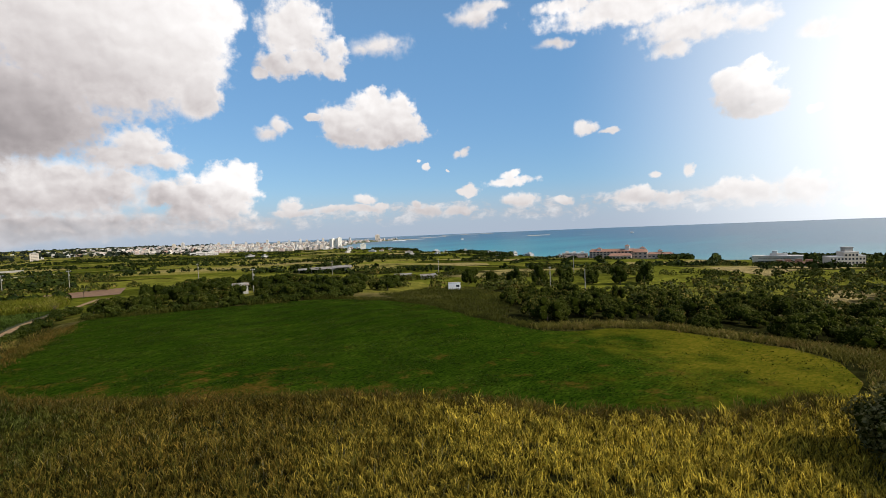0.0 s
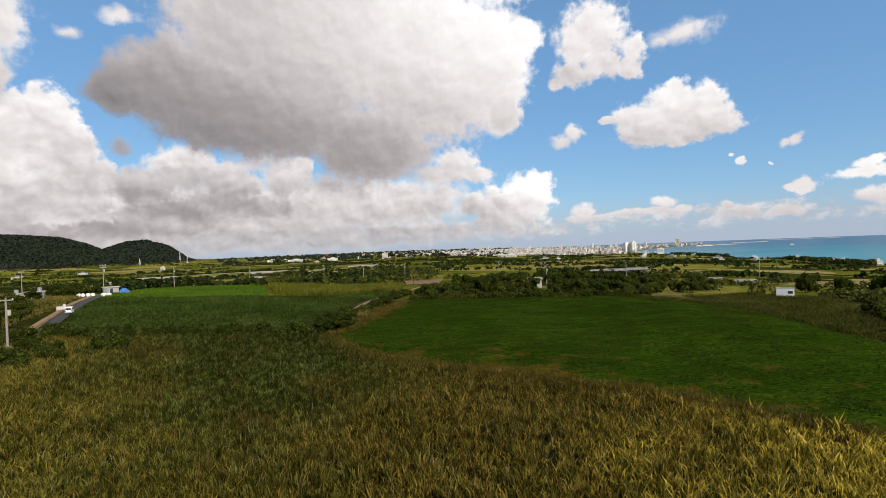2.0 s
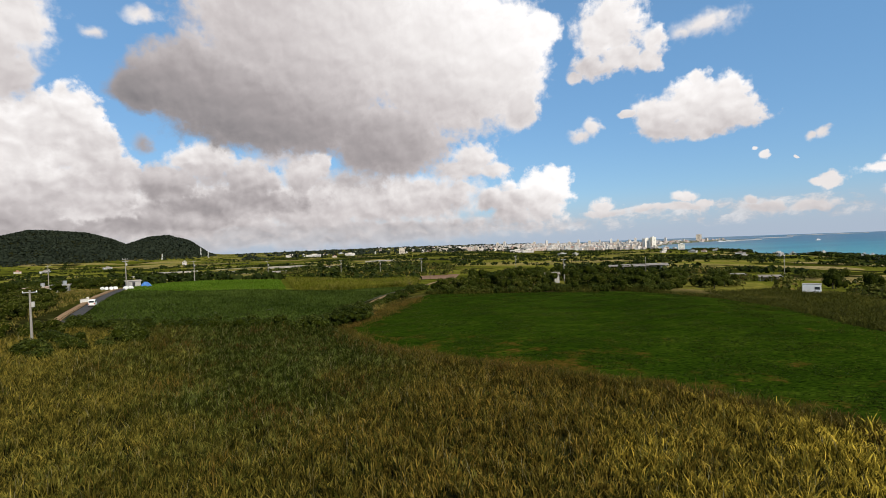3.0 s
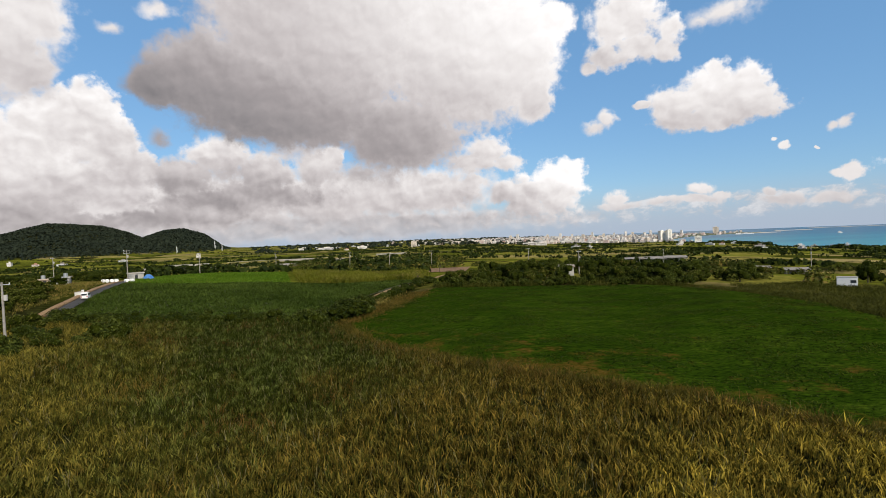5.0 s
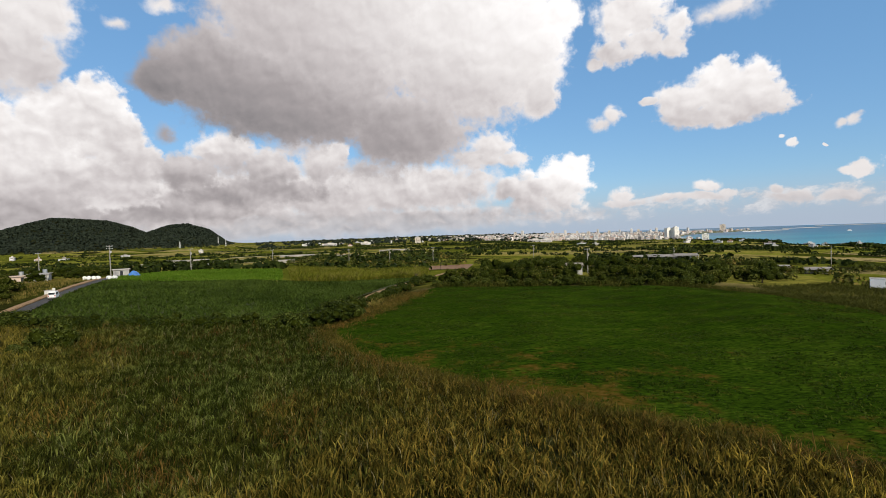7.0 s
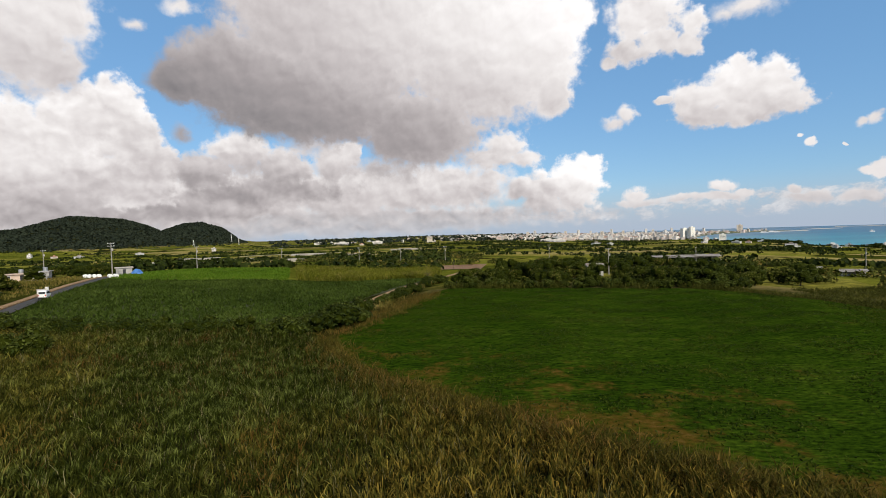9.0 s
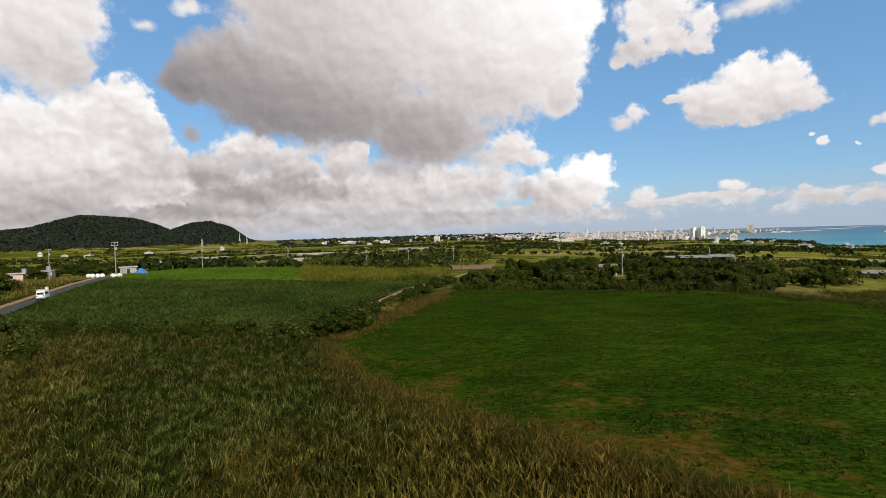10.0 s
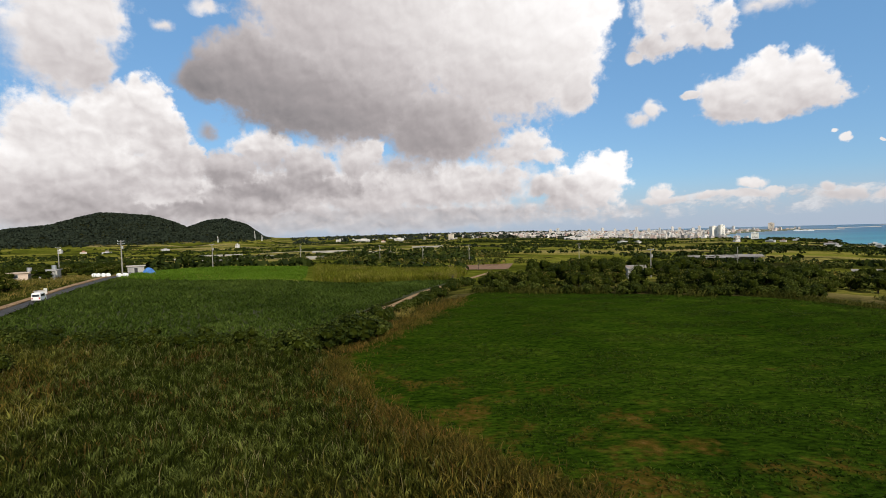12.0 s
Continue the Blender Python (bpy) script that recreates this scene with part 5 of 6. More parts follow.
def container(x, y, turn):
    root = new("site_cabin")
    tagged(root, "white prefabricated site cabin with one window", "cabin")
    w, d, h = 4.3, 2.4, 2.6
    part("body", boxed(-w / 2, w / 2, -d / 2, d / 2, 0.25, h, bevel=0.05), M_WHITE, root)
    for i in range(12):
        cx = -w / 2 + 0.25 + i * (w - 0.5) / 11
        if abs(cx - 1.35) > 0.75:
            part("rib", boxed(cx - 0.04, cx + 0.04, -d / 2 - 0.03, -d / 2 + 0.01, 0.35, h - 0.1), M_WHITE, root)
    part("roof", boxed(-w / 2 - 0.08, w / 2 + 0.08, -d / 2 - 0.08, d / 2 + 0.08, h, h + 0.1), M_GREY_WALL, root)
    win = part("window", boxed(0.62, 1.88, -d / 2 - 0.05, -d / 2 + 0.02, 1.15, 2.0), M_GREY_WALL, root)
    part("pane", boxed(0.70, 1.80, -d / 2 - 0.07, -d / 2 - 0.05, 1.22, 1.93), M_GLASS, win)
    part("door", boxed(-w / 2 - 0.04, -w / 2 + 0.01, -0.4, 0.4, 0.3, 2.25), M_DARK, root)
    for sx in (-1.9, 0, 1.9):
        part("footing", boxed(sx - 0.2, sx + 0.2, -d / 2, d / 2, -0.5, 0.25), M_CONCRETE, root)
    root.matrix_basis = pose(x, y, gz(x, y), 0, 0, turn)


def bale(x, y, turn):
    root = new("silage_bale")
    tagged(root, "round hay bale wrapped in white film", "bale", "wrapped bales")
    bm = bmesh.new()
    bmesh.ops.create_cone(bm, cap_ends=True, segments=24, radius1=0.58, radius2=0.58, depth=1.3, matrix=pose(0, 0, 0.56, 90, 0, 0))
    bmesh.ops.bevel(bm, geom=[e for e in bm.edges if abs(e.verts[0].co.y - e.verts[1].co.y) < 0.01], offset=0.12, segments=2, profile=0.5, affect="EDGES")
    part("wrap", bm, M_WHITE, root)
    root.matrix_basis = pose(x, y, gz(x, y) - 0.03, 0, 0, turn)


def polytunnel(x, y, turn, length, width=6.0):
    root = new("polytunnel")
    tagged(root, "long low polythene-covered growing tunnel", "greenhouse", "growing tunnels")
    bm = bmesh.new()
    rings = []
    for sx in np.linspace(-length / 2, length / 2, int(length / 4) + 2):
        rings.append([bm.verts.new((sx, -math.cos(a) * width / 2, max(0, math.sin(a)) ** 0.8 * 2.0)) for a in np.linspace(0, math.pi, 9)])
    for r0, r1 in zip(rings, rings[1:]):
        for i in range(8):
            bm.faces.new((r0[i], r1[i], r1[i + 1], r0[i + 1]))
    bm.faces.new(rings[0]), bm.faces.new(rings[-1][::-1])
    part("cover", bm, M_POLY, root)
    for sx in (-length / 2, length / 2):
        part("end_frame", boxed(sx - 0.06, sx + 0.06, -0.9, 0.9, -0.3, 2.1), M_STEEL, root)
    root.matrix_basis = pose(x, y, gz(x, y) - 0.1, 0, 0, turn)


kerbs()
van(-75.6, 91.4, 112)
road_wall = new("retaining_wall")
tagged(road_wall, "low whitewashed wall at a roadside entrance", "wall")
part("wall", boxed(0.6, 2.6, -0.12, 0.12, -0.5, 0.9, bevel=0.03), M_WALL, road_wall)
part("pier", boxed(2.55, 3.0, -0.22, 0.22, -0.5, 1.3, bevel=0.03), M_WALL, road_wall)
part("coping", boxed(0.5, 2.55, -0.18, 0.18, 0.9, 1.0), M_CONCRETE, road_wall)
road_wall.matrix_basis = pose(-83.0, 98.5, gz(-83.0, 98.5), 0, 0, 75)
small_house("farmhouse", -121, 141, 42, 6.5, 4.5, 2.3, M_PINK, M_PINK, "low farmhouse with a pale pink flat roof on the slope")
small_house("outbuilding", -111, 138, 35, 2.8, 3, 2.4, M_GREY_WALL, M_GREY_WALL, "small grey outbuilding beside the farmhouse", tank=False)
small_house("outbuilding", -115, 143, 25, 5, 4, 2.6, M_GREY_WALL, M_SHEET, "small grey outbuilding behind the farmhouse", tank=True)
for i, (x, y) in enumerate(((-101.5, 142.6), (-100.0, 142.2), (-98.4, 142.0), (-96.8, 141.6), (-93.2, 141.0), (-92.2, 142.2))):
    bale(x, y, 20 + i * 9)
small_house("block_shed", -100.5, 160.5, 32, 4.6, 4.5, 2.4, M_GREY_WALL, M_CONCRETE, "low grey block shed at the field corner", tank=False)
tarp = new("tarpaulin_heap")
tagged(tarp, "heap covered by a blue tarpaulin beside the shed", "tarpaulin")
bm = bmesh.new()
bmesh.ops.create_icosphere(bm, subdivisions=3, radius=1.0)
for v in bm.verts:
    v.co = Vector((v.co.x * 2.0, v.co.y * 1.5, max(-0.2, v.co.z) * 2.0 * (1 - 0.2 * abs(v.co.x))))
    v.co += v.normal * 0.22 * noise.noise(v.co * 1.3)
part("sheet", bm, M_BLUE, tarp)
tarp.matrix_basis = pose(-94.6, 157.5, gz(-94.6, 157.5) - 0.1)
tops = [utility_pole("utility_pole", x, y, h, a, t) for x, y, h, a, t in (
    (-57.9, 45.0, 8.8, 1, 30), (-95.5, 146.0, 10.6, 2, 30), (-92.0, 196.0, 9.6, 1, 20), (-75.7, 260.9, 9.2, 1, 10), (-34.6, 269.0, 9.6, 1, 10), (-10.8, 262.0, 9.4, 1, 10), (13.8, 260.8, 9.6, 1, 10), (69.9, 252.5, 9.6, 1, 10))]
wires(tops[1:])
other = [utility_pole("utility_pole", x, y, h, a, t) for x, y, h, a, t in (
    (-150.6, 192.5, 10.5, 1, 40), (59.5, 140.7, 8.4, 1, 0), (136, 66, 9.0, 1, 60), (137.5, 53.0, 8.6, 0, 60), (215, 110, 9.5, 1, 50), (190, 190, 9.5, 1, 50), (150, 250, 9.5, 1, 50))]
container(114, 92, -44)
small_house("old_house", 54, 138, -12, 4.6, 4, 3.0, M_GREY_WALL, M_SHEET, "old grey house half hidden by trees", flat=False, tank=False)
for x, y, t, w, d, h in ((159, 281, -20, 16, 9, 3.4), (172, 276, -24, 13, 8, 3.8), (150, 290, -20, 9, 6, 3.0), (152, 175, -35, 9, 5, 2.5), (160, 163, -30, 8, 5, 2.3)):
    open_shed(x, y, t, w, d, h, "open farm shed with a weathered sheet roof")
for x, y, t, l in ((-150, 330, 12, 22), (-212, 421, 12, 34), (-165, 440, 8, 30), (-240, 530, 14, 44), (-120, 520, 6, 36), (-60, 470, 5, 26), (-84, 313, 15, 16), (-20, 640, 5, 40)):
    polytunnel(x, y, t, l)


def bare_tree(x, y, height, seed):
    """A leafless young tree: a stem and a spray of thin limbs."""
    rng = np.random.default_rng(seed)
    root = new("bare_tree")
    tagged(root, "leafless young tree beside the dirt track", "tree", "bare trees")
    part("trunk", tube(bmesh.new(), (0, 0, -0.3), (0.05, 0, height * 0.45), 0.11, 0.07, 7), M_BARK, root)
    for i in range(9):
        a, z = rng.uniform(0, 2 * math.pi), height * rng.uniform(0.28, 0.45)
        tip = (math.cos(a) * height * rng.uniform(0.15, 0.32), math.sin(a) * height * rng.uniform(0.15, 0.32), height * rng.uniform(0.7, 1.0))
        part("limb", tube(bmesh.new(), (0.04, 0, z), tip, 0.045, 0.012, 5), M_BARK, root)
    root.matrix_basis = pose(x, y, gz(x, y), 0, 0, seed * 40)


for i, (x, y, h) in enumerate(((2.5, 139, 3.6), (4.6, 133, 2.8), (14, 196, 5.0), (8, 205, 4.4))):
    bare_tree(x, y, h, 200 + i)


def radio_mast(x, y, height):
    """A slender lattice mast on the hill's foot."""
    root = new("radio_mast")
    tagged(root, "slender white lattice radio mast", "mast", "radio masts")
    for sx, sy in ((-1, -1), (1, -1), (1, 1), (-1, 1)):
        part("leg", tube(bmesh.new(), (sx * 1.6, sy * 1.6, -2), (sx * 0.3, sy * 0.3, height), 0.22, 0.14, 5), M_WHITE, root)
    for i in range(6):
        z = height * (i + 0.5) / 6
        r = 1.6 - 1.3 * z / height
        part("brace", boxed(-r, r, -r, r, z - 0.12, z + 0.12), M_WHITE, root)
    root.matrix_basis = pose(x, y, gz(x, y))


for a, d, h in ((-20.6, 1500, 26), (-19.9, 1560, 20), (-24.2, 1350, 16)):
    radio_mast(*at_bearing(a, d), h)
mound = new("earth_mound")
tagged(mound, "pale heap of dumped earth at the end of the track", "mound")
bm = bmesh.new()
bmesh.ops.create_icosphere(bm, subdivisions=4, radius=1.0)
for v in bm.verts:
    v.co = Vector((v.co.x * 4.2, v.co.y * 2.6, max(-0.2, v.co.z) * 1.7))
    v.co += v.normal * 0.35 * noise.noise(v.co * 0.9)
part("heap", bm, M_TRACK, mound)
mound.matrix_basis = pose(17.5, 160, gz(17.5, 160) - 0.1, 0, 0, 25)
for x, y, t in ((-12.6, 89.0, 62),):
    edge = new("concrete_edging")
    tagged(edge, "low broken concrete edging beside the track", "edging", "concrete edgings")
    for i in range(3):
        ob = part("block", boxed(i * 1.3, i * 1.3 + 1.2, -0.2, 0.2, -0.3, 0.2 + 0.05 * (i % 2), bevel=0.04), M_TRACK, edge)
    edge.matrix_basis = pose(x, y, gz(x, y), 0, 0, t)


# ---------------------------------------------------------------- town, hotels and harbour
M_TOWN = [surface("town_wall_" + n, c, 0.05, 0.85) for n, c in (
    ("white", ((0.50, 0.47, 0.44), (0.60, 0.57, 0.54), (0.70, 0.67, 0.64))), ("cream", ((0.46, 0.40, 0.33), (0.56, 0.49, 0.41), (0.64, 0.57, 0.49))),
    ("grey", ((0.36, 0.36, 0.36), (0.46, 0.46, 0.46), (0.54, 0.54, 0.54))), ("pink", ((0.52, 0.38, 0.33), (0.60, 0.46, 0.40), (0.66, 0.53, 0.47))))]
M_ROOF_GREY = surface("flat_roof", ((0.26, 0.26, 0.25), (0.36, 0.35, 0.34), (0.46, 0.45, 0.43)), 0.1, 0.9)


def town_mix():
    m, k, b = material("town_mixed_walls")
    own = k.make("ShaderNodeNewGeometry").outputs["Random Per Island"]
    k.put(b.inputs["Base Color"], k.ramp(own, ((0.0, (0.22, 0.21, 0.20)), (0.3, (0.40, 0.36, 0.33)), (0.55, (0.52, 0.48, 0.44)), (0.8, (0.66, 0.62, 0.58)), (1.0, (0.40, 0.25, 0.20)))))
    b.inputs["Roughness"].default_value = 0.85
    return m


M_TOWN_MIX = town_mix()


def block_meshes(w, d, storeys, wall, roof, h=3.1):
    """The shared meshes of a flat-roofed block: walls, roof with parapet, a strip of windows for each storey and front."""
    out = []
    total = storeys * h

    def keep(name, bm, mat):
        me = bpy.data.meshes.new(name)
        bm.to_mesh(me)
        bm.free()
        me.materials.append(mat)
        out.append((name, me))
    keep("wall", boxed(-w / 2, w / 2, -d / 2, d / 2, -3, total), wall)
    bm = boxed(-w / 2 - 0.3, w / 2 + 0.3, -d / 2 - 0.3, d / 2 + 0.3, total, total + 0.5)
    box(bm, -w * 0.15, w * 0.2, -d * 0.2, d * 0.2, total + 0.5, total + 2.6)
    keep("roof", bm, roof)
    for s in range(storeys):
        z = s * h + 1.0
        keep("window", boxed(-w * (0.38 if storeys < 6 else 0.22), w * (0.38 if storeys < 6 else 0.22), -d / 2 - 0.1, -d / 2 + 0.1, z, z + 0.62), M_GLASS)
    return out


def set_block(name, parts, x, y, turn, label, category, group="", sink=0.0, z=None):
    root = new(name)
    tagged(root, label, category, group)
    for n, me in parts:
        new(n, me).parent = root
    root.matrix_basis = pose(x, y, (gz(x, y) if z is None else z) - sink, 0, 0, turn)
    return root


def facing(x, y):
    """The turn that sets a block's front towards the fields."""
    return math.degrees(math.atan2(-(y - CENTRE_Y), -x)) + 90


def town():
    rng = np.random.default_rng(91)
    kinds = []
    for i in range(16):
        w, d = rng.uniform(8, 15), rng.uniform(8, 12)
        n = int(rng.choice((1, 1, 2, 2, 2, 3, 3, 4)))
        tone = int(rng.choice((0, 0, 0, 1, 1, 2, 3)))
        roof = M_RED_ROOF if rng.uniform() < 0.12 else M_ROOF_GREY if rng.uniform() < 0.4 else M_TOWN[0]
        kinds.append((block_meshes(w, d, n, M_TOWN[tone], roof), ("white", "cream", "grey", "pale pink")[tone], n))
    made = 0
    while made < 285:
        a = rng.normal(21, 7.5)
        d = rng.uniform(1450, 3150)
        if not -4 < a < 36:
            continue
        x, y = at_bearing(a, d)
        if shore(x, y) < 25:
            continue
        parts, tone, n = kinds[int(rng.integers(len(kinds)))]
        if d < 1700 and n > 4:
            continue
        set_block("town_building", parts, x, y, facing(x, y) + rng.normal(0, 22), f"{tone} flat-roofed town building of {n} storey" + ("s" if n > 1 else ""), "building", "buildings of the town")
        made += 1
    # the rest of the roofs, too far to tell apart
    a, d = rng.normal(21, 8, 2600), rng.uniform(1500, 3300, 2600)
    p = at_bearing(a, d)
    p = p[(a > -6) & (a < 36) & (shore(p[:, 0], p[:, 1]) > 20)][:1100]
    n = len(p)
    w, dd, h = rng.uniform(3, 6, n), rng.uniform(3, 5, n), rng.choice((3.0, 3.0, 5.5, 6.0, 9), n) + rng.uniform(0, 1.5, n)
    t = -np.radians(np.degrees(np.arctan2(p[:, 0], p[:, 1]))) + rng.normal(0, 0.4, n)
    corner = np.array(((-1, -1, 0), (1, -1, 0), (1, 1, 0), (-1, 1, 0), (-1, -1, 1), (1, -1, 1), (1, 1, 1), (-1, 1, 1)), float)
    v = corner[None] * np.stack([w, dd, h + 3], 1)[:, None]
    v = np.stack([v[..., 0] * np.cos(t)[:, None] - v[..., 1] * np.sin(t)[:, None], v[..., 0] * np.sin(t)[:, None] + v[..., 1] * np.cos(t)[:, None], v[..., 2] - 3], -1)
    v = (v + np.c_[p, ground_z(p[:, 0], p[:, 1])][:, None]).reshape(-1, 3)
    quads = np.array(((0, 1, 5, 4), (1, 2, 6, 5), (2, 3, 7, 6), (3, 0, 4, 7), (4, 5, 6, 7)))
    f = ((np.arange(n) * 8)[:, None, None] + quads[None]).reshape(-1, 4)
    tagged(new("town_roofs", mesh_np("town_roofs", v, f, M_TOWN_MIX)), "white and grey houses of the far town", "buildings", kind="stuff")
    # high blocks over the roofs of the town
    high = [(block_meshes(11, 10, 9, M_TOWN[0], M_TOWN[0]), "white", 9), (block_meshes(13, 10, 7, M_TOWN[1], M_TOWN[0]), "cream", 7), (block_meshes(10, 10, 7, M_TOWN[0], M_ROOF_GREY), "white", 7)]
    for i, (a, d) in enumerate(((13.1, 2350), (12.3, 2500), (19.2, 2700), (21.4, 2900), (22.6, 2600), (23.7, 3000), (24.9, 2750), (25.6, 2950), (26.8, 2600), (27.4, 2850), (16.5, 2800), (30.4, 2950), (17.9, 2500), (20.4, 2450))):
        x, y = at_bearing(a, d)
        parts, tone, n = high[i % 3]
        set_block("apartment_block", parts, x, y, facing(x, y) + rng.normal(0, 14), f"{tone} apartment block of {n} storeys over the town roofs", "building", "high blocks of the town")
    # farmhouses and barns of the plain, and white houses on the shore
    small = [(block_meshes(w, 7, n, M_TOWN[t], r), ("white", "cream", "grey", "pale pink")[t]) for w, n, t, r in ((8, 1, 0, M_ROOF_GREY), (6, 2, 0, M_TOWN[0]), (15, 1, 2, M_TOWN[2]), (14, 1, 2, M_SHEET), (10, 1, 1, M_RED_ROOF))]
    for i in range(46):
        a, d = (rng.uniform(-40, 12), rng.uniform(1000, 1900)) if i < 30 else (rng.uniform(12, 60), rng.uniform(700, 1200))
        x, y = at_bearing(a, d)
        if shore(x, y) < 30 or (a < -19 and d > 1250):
            continue
        parts, tone = small[int(rng.integers(len(small)))]
        set_block("farm_building", parts, x, y, facing(x, y) + rng.normal(0, 25), f"low {tone} farm building in the fields", "building", "farm buildings")
    for i in range(28):
        a = rng.uniform(29.5, 62)
        x, y = at_bearing(a, front_shore(a) - rng.uniform(14, 60))
        parts, tone = small[int(rng.integers(3))]
        set_block("seaside_house", parts, x, y, facing(x, y) + rng.normal(0, 20), f"low {tone} house on the shore", "house", "houses on the shore")


M_TOWER = surface("bright_cream_render", ((0.70, 0.66, 0.58), (0.76, 0.73, 0.66), (0.80, 0.78, 0.72)), 0.05, 0.8)


def landmark_blocks():
    """The twin white hotel towers by the bay, the square block beside them and the tower on the far shore."""
    x, y = at_bearing(28.55, 1640)
    set_block("hotel_tower", block_meshes(18, 14, 10, M_TOWER, M_TOWER), x, y, facing(x, y) + 35, "cream slab hotel tower of ten storeys by the bay", "hotel")
    x, y = at_bearing(29.25, 1630)
    set_block("hotel_tower", block_meshes(12, 16, 11, M_TOWER, M_TOWER), x, y, facing(x, y) + 20, "white hotel tower of eleven storeys by the bay", "hotel")
    x, y = at_bearing(27.3, 1600)
    set_block("hotel_wing", block_meshes(46, 12, 1, M_TOWN[0], M_TOWN[0]), x, y, facing(x, y), "long low white hotel wing", "hotel")
    x, y = at_bearing(32.0, 1430)
    set_block("white_block", block_meshes(16, 14, 5, M_TOWER, M_TOWER), x, y, facing(x, y), "square white building near the shore", "building")
    x, y = at_bearing(33.55, 2850)
    set_block("harbour_hotel", block_meshes(26, 18, 11, M_TOWN[1], M_TOWN[1]), x, y, facing(x, y), "square cream hotel on the far shore", "hotel")
    x, y = at_bearing(1.0, 1250)
    set_block("mill", block_meshes(14, 12, 5, M_TOWN[1], M_ROOF_GREY), x, y, facing(x, y), "cream mill building on the plain", "building")
    for a, d, w in ((14.5, 1200, 34), (15.8, 1190, 26), (-9.0, 1400, 44), (-11.5, 1500, 30), (-5.0, 1300, 26)):
        x, y = at_bearing(a, d)
        set_block("warehouse", block_meshes(w, 14, 2, M_TOWN[0], M_TOWN[0]), x, y, facing(x, y), "long white warehouse on the plain", "warehouse", "warehouses")


def resort():
    """The red-roofed resort hotel: a long main wing with gables, towers and a low front wing."""
    root = new("resort_hotel")
    tagged(root, "resort hotel with pale pink walls and red tiled roofs", "hotel")

    def wing(x0, x1, y0, y1, h, storeys):
        wall = part("wing", boxed(x0, x1, y0, y1, -4, h), M_PINK, root)
        bm = bmesh.new()
        e, ym, top = 0.8, (y0 + y1) / 2, h + (y1 - y0) * 0.22
        v = [bm.verts.new(p) for p in ((x0 - e, y0 - e, h), (x1 + e, y0 - e, h), (x1 + e, y1 + e, h), (x0 - e, y1 + e, h), (x0 + 2, ym, top), (x1 - 2, ym, top))]
        for f in ((0, 1, 5, 4), (2, 3, 4, 5), (0, 4, 3), (1, 2, 5), (3, 2, 1, 0)):
            bm.faces.new([v[i] for i in f])
        bmesh.ops.recalc_face_normals(bm, faces=bm.faces)
        part("roof", bm, M_RED_ROOF, root, "red tiled hipped roof")
        n = int((x1 - x0) / 4.2)
        me = None
        for s in range(storeys):
            for i in range(n):
                cx = x0 + (i + 0.5) * (x1 - x0) / n
                if me is None:
                    ob = part("window", boxed(-1.2, 1.2, -0.15, 0.1, 0, 1.7), M_GLASS, wall)
                    me = ob.data
                else:
                    ob = new("window", me)
                    ob.parent = wall
                ob.matrix_basis = pose(cx, y0, h * s / storeys + 0.9)
    wing(-40, 16, 8, 22, 8.6, 3)
    wing(14, 30, 2, 20, 7.6, 2)
    wing(30, 58, 6, 16, 4.6, 1)
    wing(-14, 12, -10, 2, 4.2, 1)
    for tx, h in ((-28, 12), (6, 15), (24, 12), (44, 8)):
        tower = part("tower", boxed(tx - 2.6, tx + 2.6, 10, 15.2, 0, h), M_WALL, root)
        bm = bmesh.new()
        bmesh.ops.create_cone(bm, cap_ends=True, segments=4, radius1=4.6, radius2=0.1, depth=2.2, matrix=pose(tx, 12.6, h + 1.1, 0, 0, 45))
        part("tower_roof", bm, M_RED_ROOF, tower, "red tiled pyramid roof")
    x, y = at_bearing(62.2, 640)
    root.matrix_basis = pose(x, y, gz(x, y), 0, 0, facing(x, y) - 4)


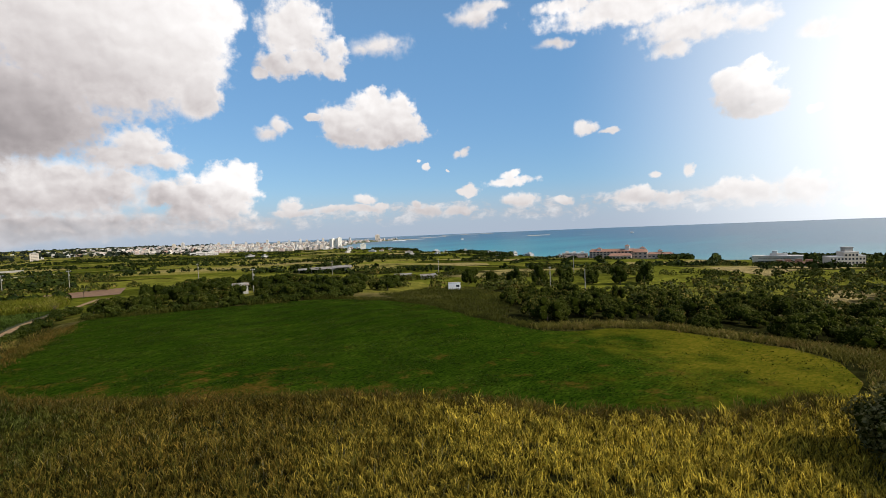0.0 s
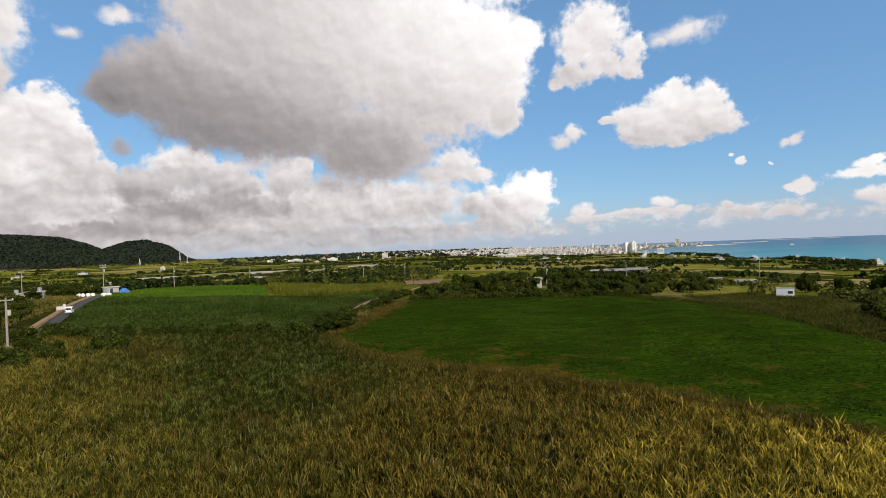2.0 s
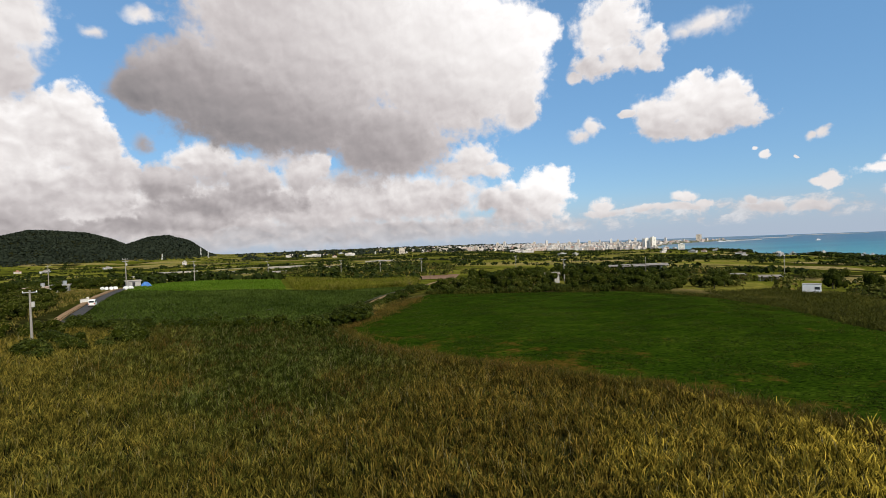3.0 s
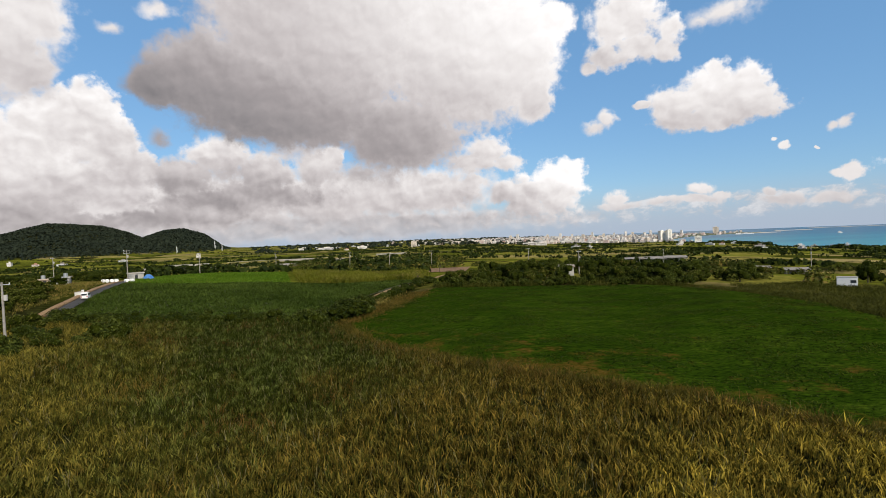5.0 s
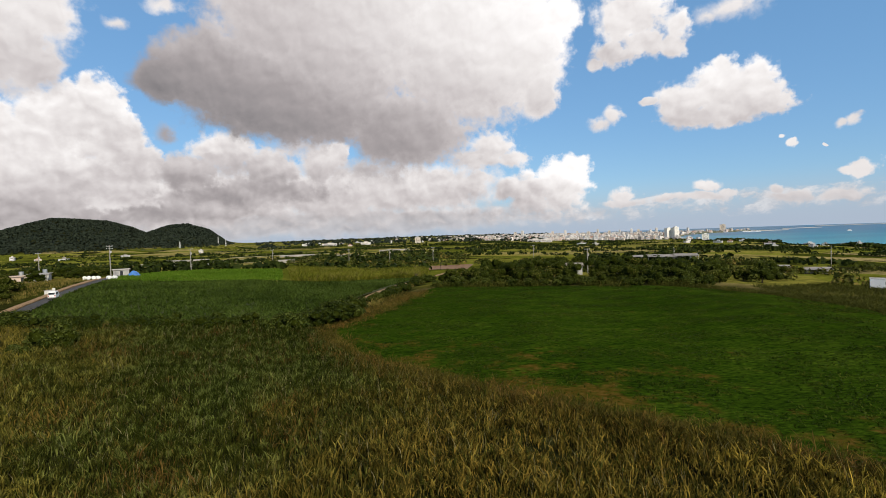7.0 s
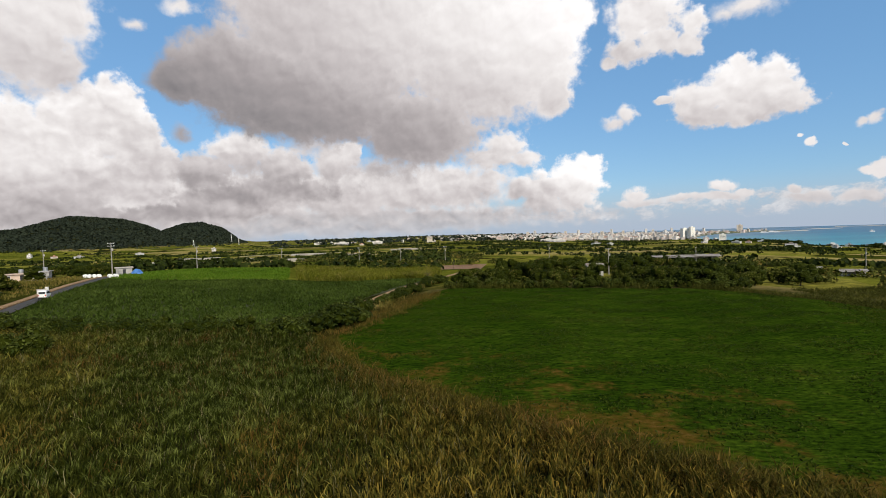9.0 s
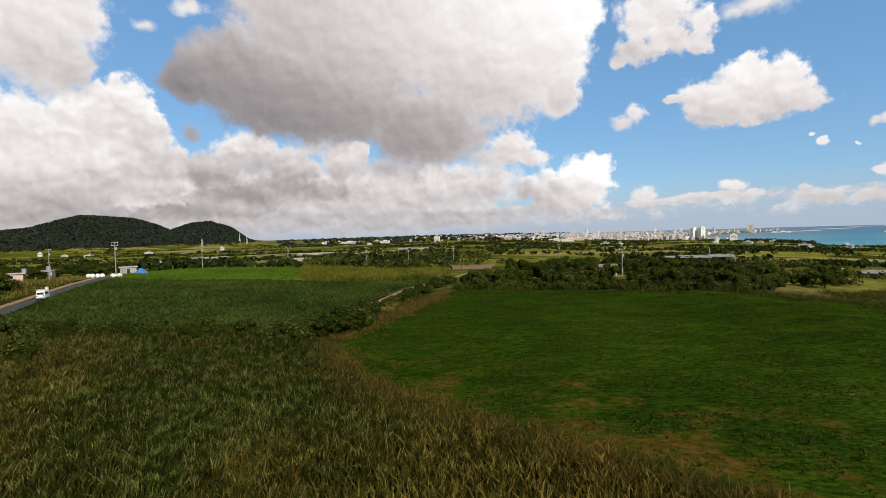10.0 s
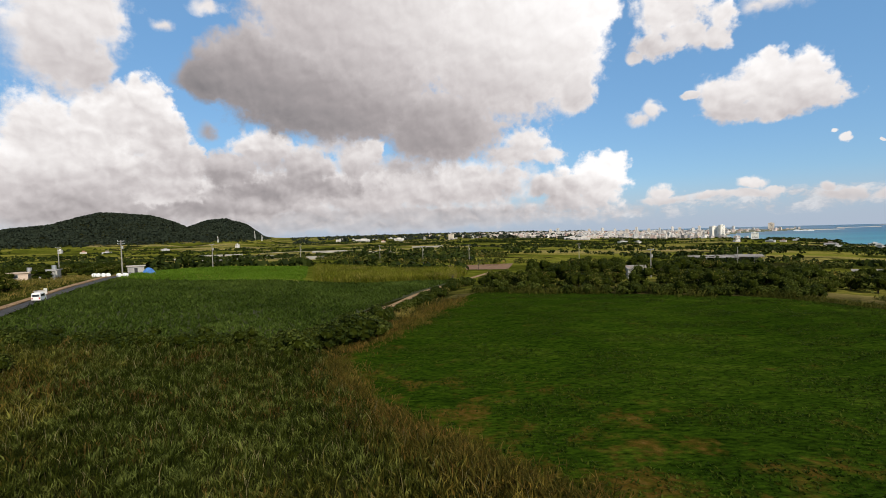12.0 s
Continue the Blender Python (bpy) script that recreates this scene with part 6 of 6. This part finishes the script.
def cliff_hotel():
    """A stepped cream hotel over the sea, with a roof pavilion."""
    root = new("cliff_hotel")
    tagged(root, "stepped cream hotel with a dark roof pavilion", "hotel")
    for x0, x1, h, n in ((-15, -3, 9.5, 3), (-3, 9, 13, 4), (9, 15, 10, 3)):
        wall = part("wing", boxed(x0, x1, -6, 7, -5, h), M_TOWN[1], root)
        part("parapet", boxed(x0 - 0.2, x1 + 0.2, -6.2, 7.2, h, h + 0.6), M_TOWN[0], wall)
        for s in range(n):
            for i in range(int((x1 - x0) / 3)):
                cx = x0 + 1.5 + i * 3
                part("window", boxed(cx - 0.8, cx + 0.8, -6.15, -5.9, s * 3.1 + 0.9, s * 3.1 + 2.4), M_GLASS, wall)
    part("pavilion", boxed(-1, 6, -3, 4, 13.6, 16.8), M_GREY_WALL, root)
    part("pavilion_roof", boxed(-1.6, 6.6, -3.6, 4.6, 16.8, 17.3), M_ROOF_GREY, root)
    x, y = at_bearing(82.4, 480)
    root.matrix_basis = pose(x, y, gz(x, y) - 0.5, 0, 0, facing(x, y) + 30)
    root.scale = (0.8, 0.8, 0.95)
    second = set_block("seaside_hotel", block_meshes(40, 12, 2, M_TOWN[1], M_TOWN[0]), *at_bearing(77.0, 560), facing(*at_bearing(77.0, 560)), "long low cream hotel wing by the shore", "hotel")
    part("stair_tower", boxed(-4, 0, -4, 3, 0, 11), M_TOWN[0], second)
    for a, d in ((78.4, 420), (79.3, 410), (80.1, 415), (77.6, 440)):
        x, y = at_bearing(a, d)
        set_block("bungalow", block_meshes(11, 8, 1, M_TOWN[3], M_RED_ROOF), x, y, facing(x, y) + 10, "low bungalow with a red roof", "house", "bungalows")
    for a, d in ((56.2, 690), (57.0, 690), (57.9, 680)):
        x, y = at_bearing(a, d)
        set_block("shore_villa", block_meshes(14, 9, 2, M_TOWN[3], M_TOWN[0]), x, y, facing(x, y), "pale pink villa near the shore", "house", "villas")


def harbour():
    """Breakwaters, the surf on the reef and white ferries."""
    for i, (a0, a1, d) in enumerate(((36, 39, 2750), (38.5, 41.5, 3300), (51, 53.5, 2500), (41, 47, 4100))):
        p, q = at_bearing(a0, d), at_bearing(a1, d * 1.03)
        bm = boxed(0, float(np.hypot(*(q - p))), -5, 5, -2, 2.4, bevel=0.8)
        wall = part("breakwater", bm, M_CONCRETE)
        wall.matrix_basis = pose(*p, SEA, 0, 0, math.degrees(math.atan2(*(q - p)[::-1])))
        tagged(wall, "low grey breakwater across the lagoon", "breakwater", "breakwaters")
    rng = np.random.default_rng(95)
    for a0, a1, d in ((44, 46, 3000), (55.5, 60.5, 2350), (61, 63, 2380), (47.5, 49.5, 2900)):
        az = np.linspace(a0, a1, 40)
        c = at_bearing(az, d * (1 + 0.012 * np.sin(az * 4)))
        w = 7 * np.sin(np.linspace(0.1, math.pi - 0.1, 40)) * rng.uniform(0.4, 1, 40)
        n = c - np.array((0, CENTRE_Y))
        n /= np.linalg.norm(n, axis=1, keepdims=True)
        v = np.vstack([np.c_[c - n * w[:, None], np.full(40, SEA + 0.25)], np.c_[c + n * w[:, None], np.full(40, SEA + 0.25)]])
        f = [(i, i + 1, 41 + i, 40 + i) for i in range(39)]
        tagged(new("surf", mesh_np("surf", v, f, M_FOAM)), "white surf breaking on the reef", "surf", kind="stuff")
    for a, d, l in ((35.6, 2600, 34), (36.2, 2650, 28), (36.6, 2580, 22), (43.5, 2300, 14), (62.4, 2330, 16)):
        root = new("ferry")
        tagged(root, "white ferry on the lagoon", "boat", "boats")
        bm = bmesh.new()
        top, low = [(-l / 2, -3), (l * 0.3, -3), (l / 2, 0), (l * 0.3, 3), (-l / 2, 3)], 0.8
        a_ = [bm.verts.new((px, py, 2.6)) for px, py in top]
        b_ = [bm.verts.new((px * 0.94, py * low, -0.6)) for px, py in top]
        for i in range(5):
            bm.faces.new((a_[i], a_[(i + 1) % 5], b_[(i + 1) % 5], b_[i]))
        bm.faces.new(a_), bm.faces.new(b_[::-1])
        bmesh.ops.recalc_face_normals(bm, faces=bm.faces)
        part("hull", bm, M_WHITE, root)
        deck = part("cabin", boxed(-l * 0.35, l * 0.2, -2.2, 2.2, 2.6, 6.4, bevel=0.3), M_WHITE, root)
        part("window", boxed(-l * 0.33, l * 0.21, -2.25, -2.15, 4.2, 5.4), M_GLASS, deck)
        x, y = at_bearing(a, d)
        root.matrix_basis = pose(x, y, SEA, 0, 0, facing(x, y) + 15)


M_FOAM = surface("sea_foam", ((0.55, 0.60, 0.62), (0.72, 0.75, 0.76), (0.80, 0.81, 0.82)), 0.1, 0.8)
town()
landmark_blocks()
resort()
cliff_hotel()
harbour()
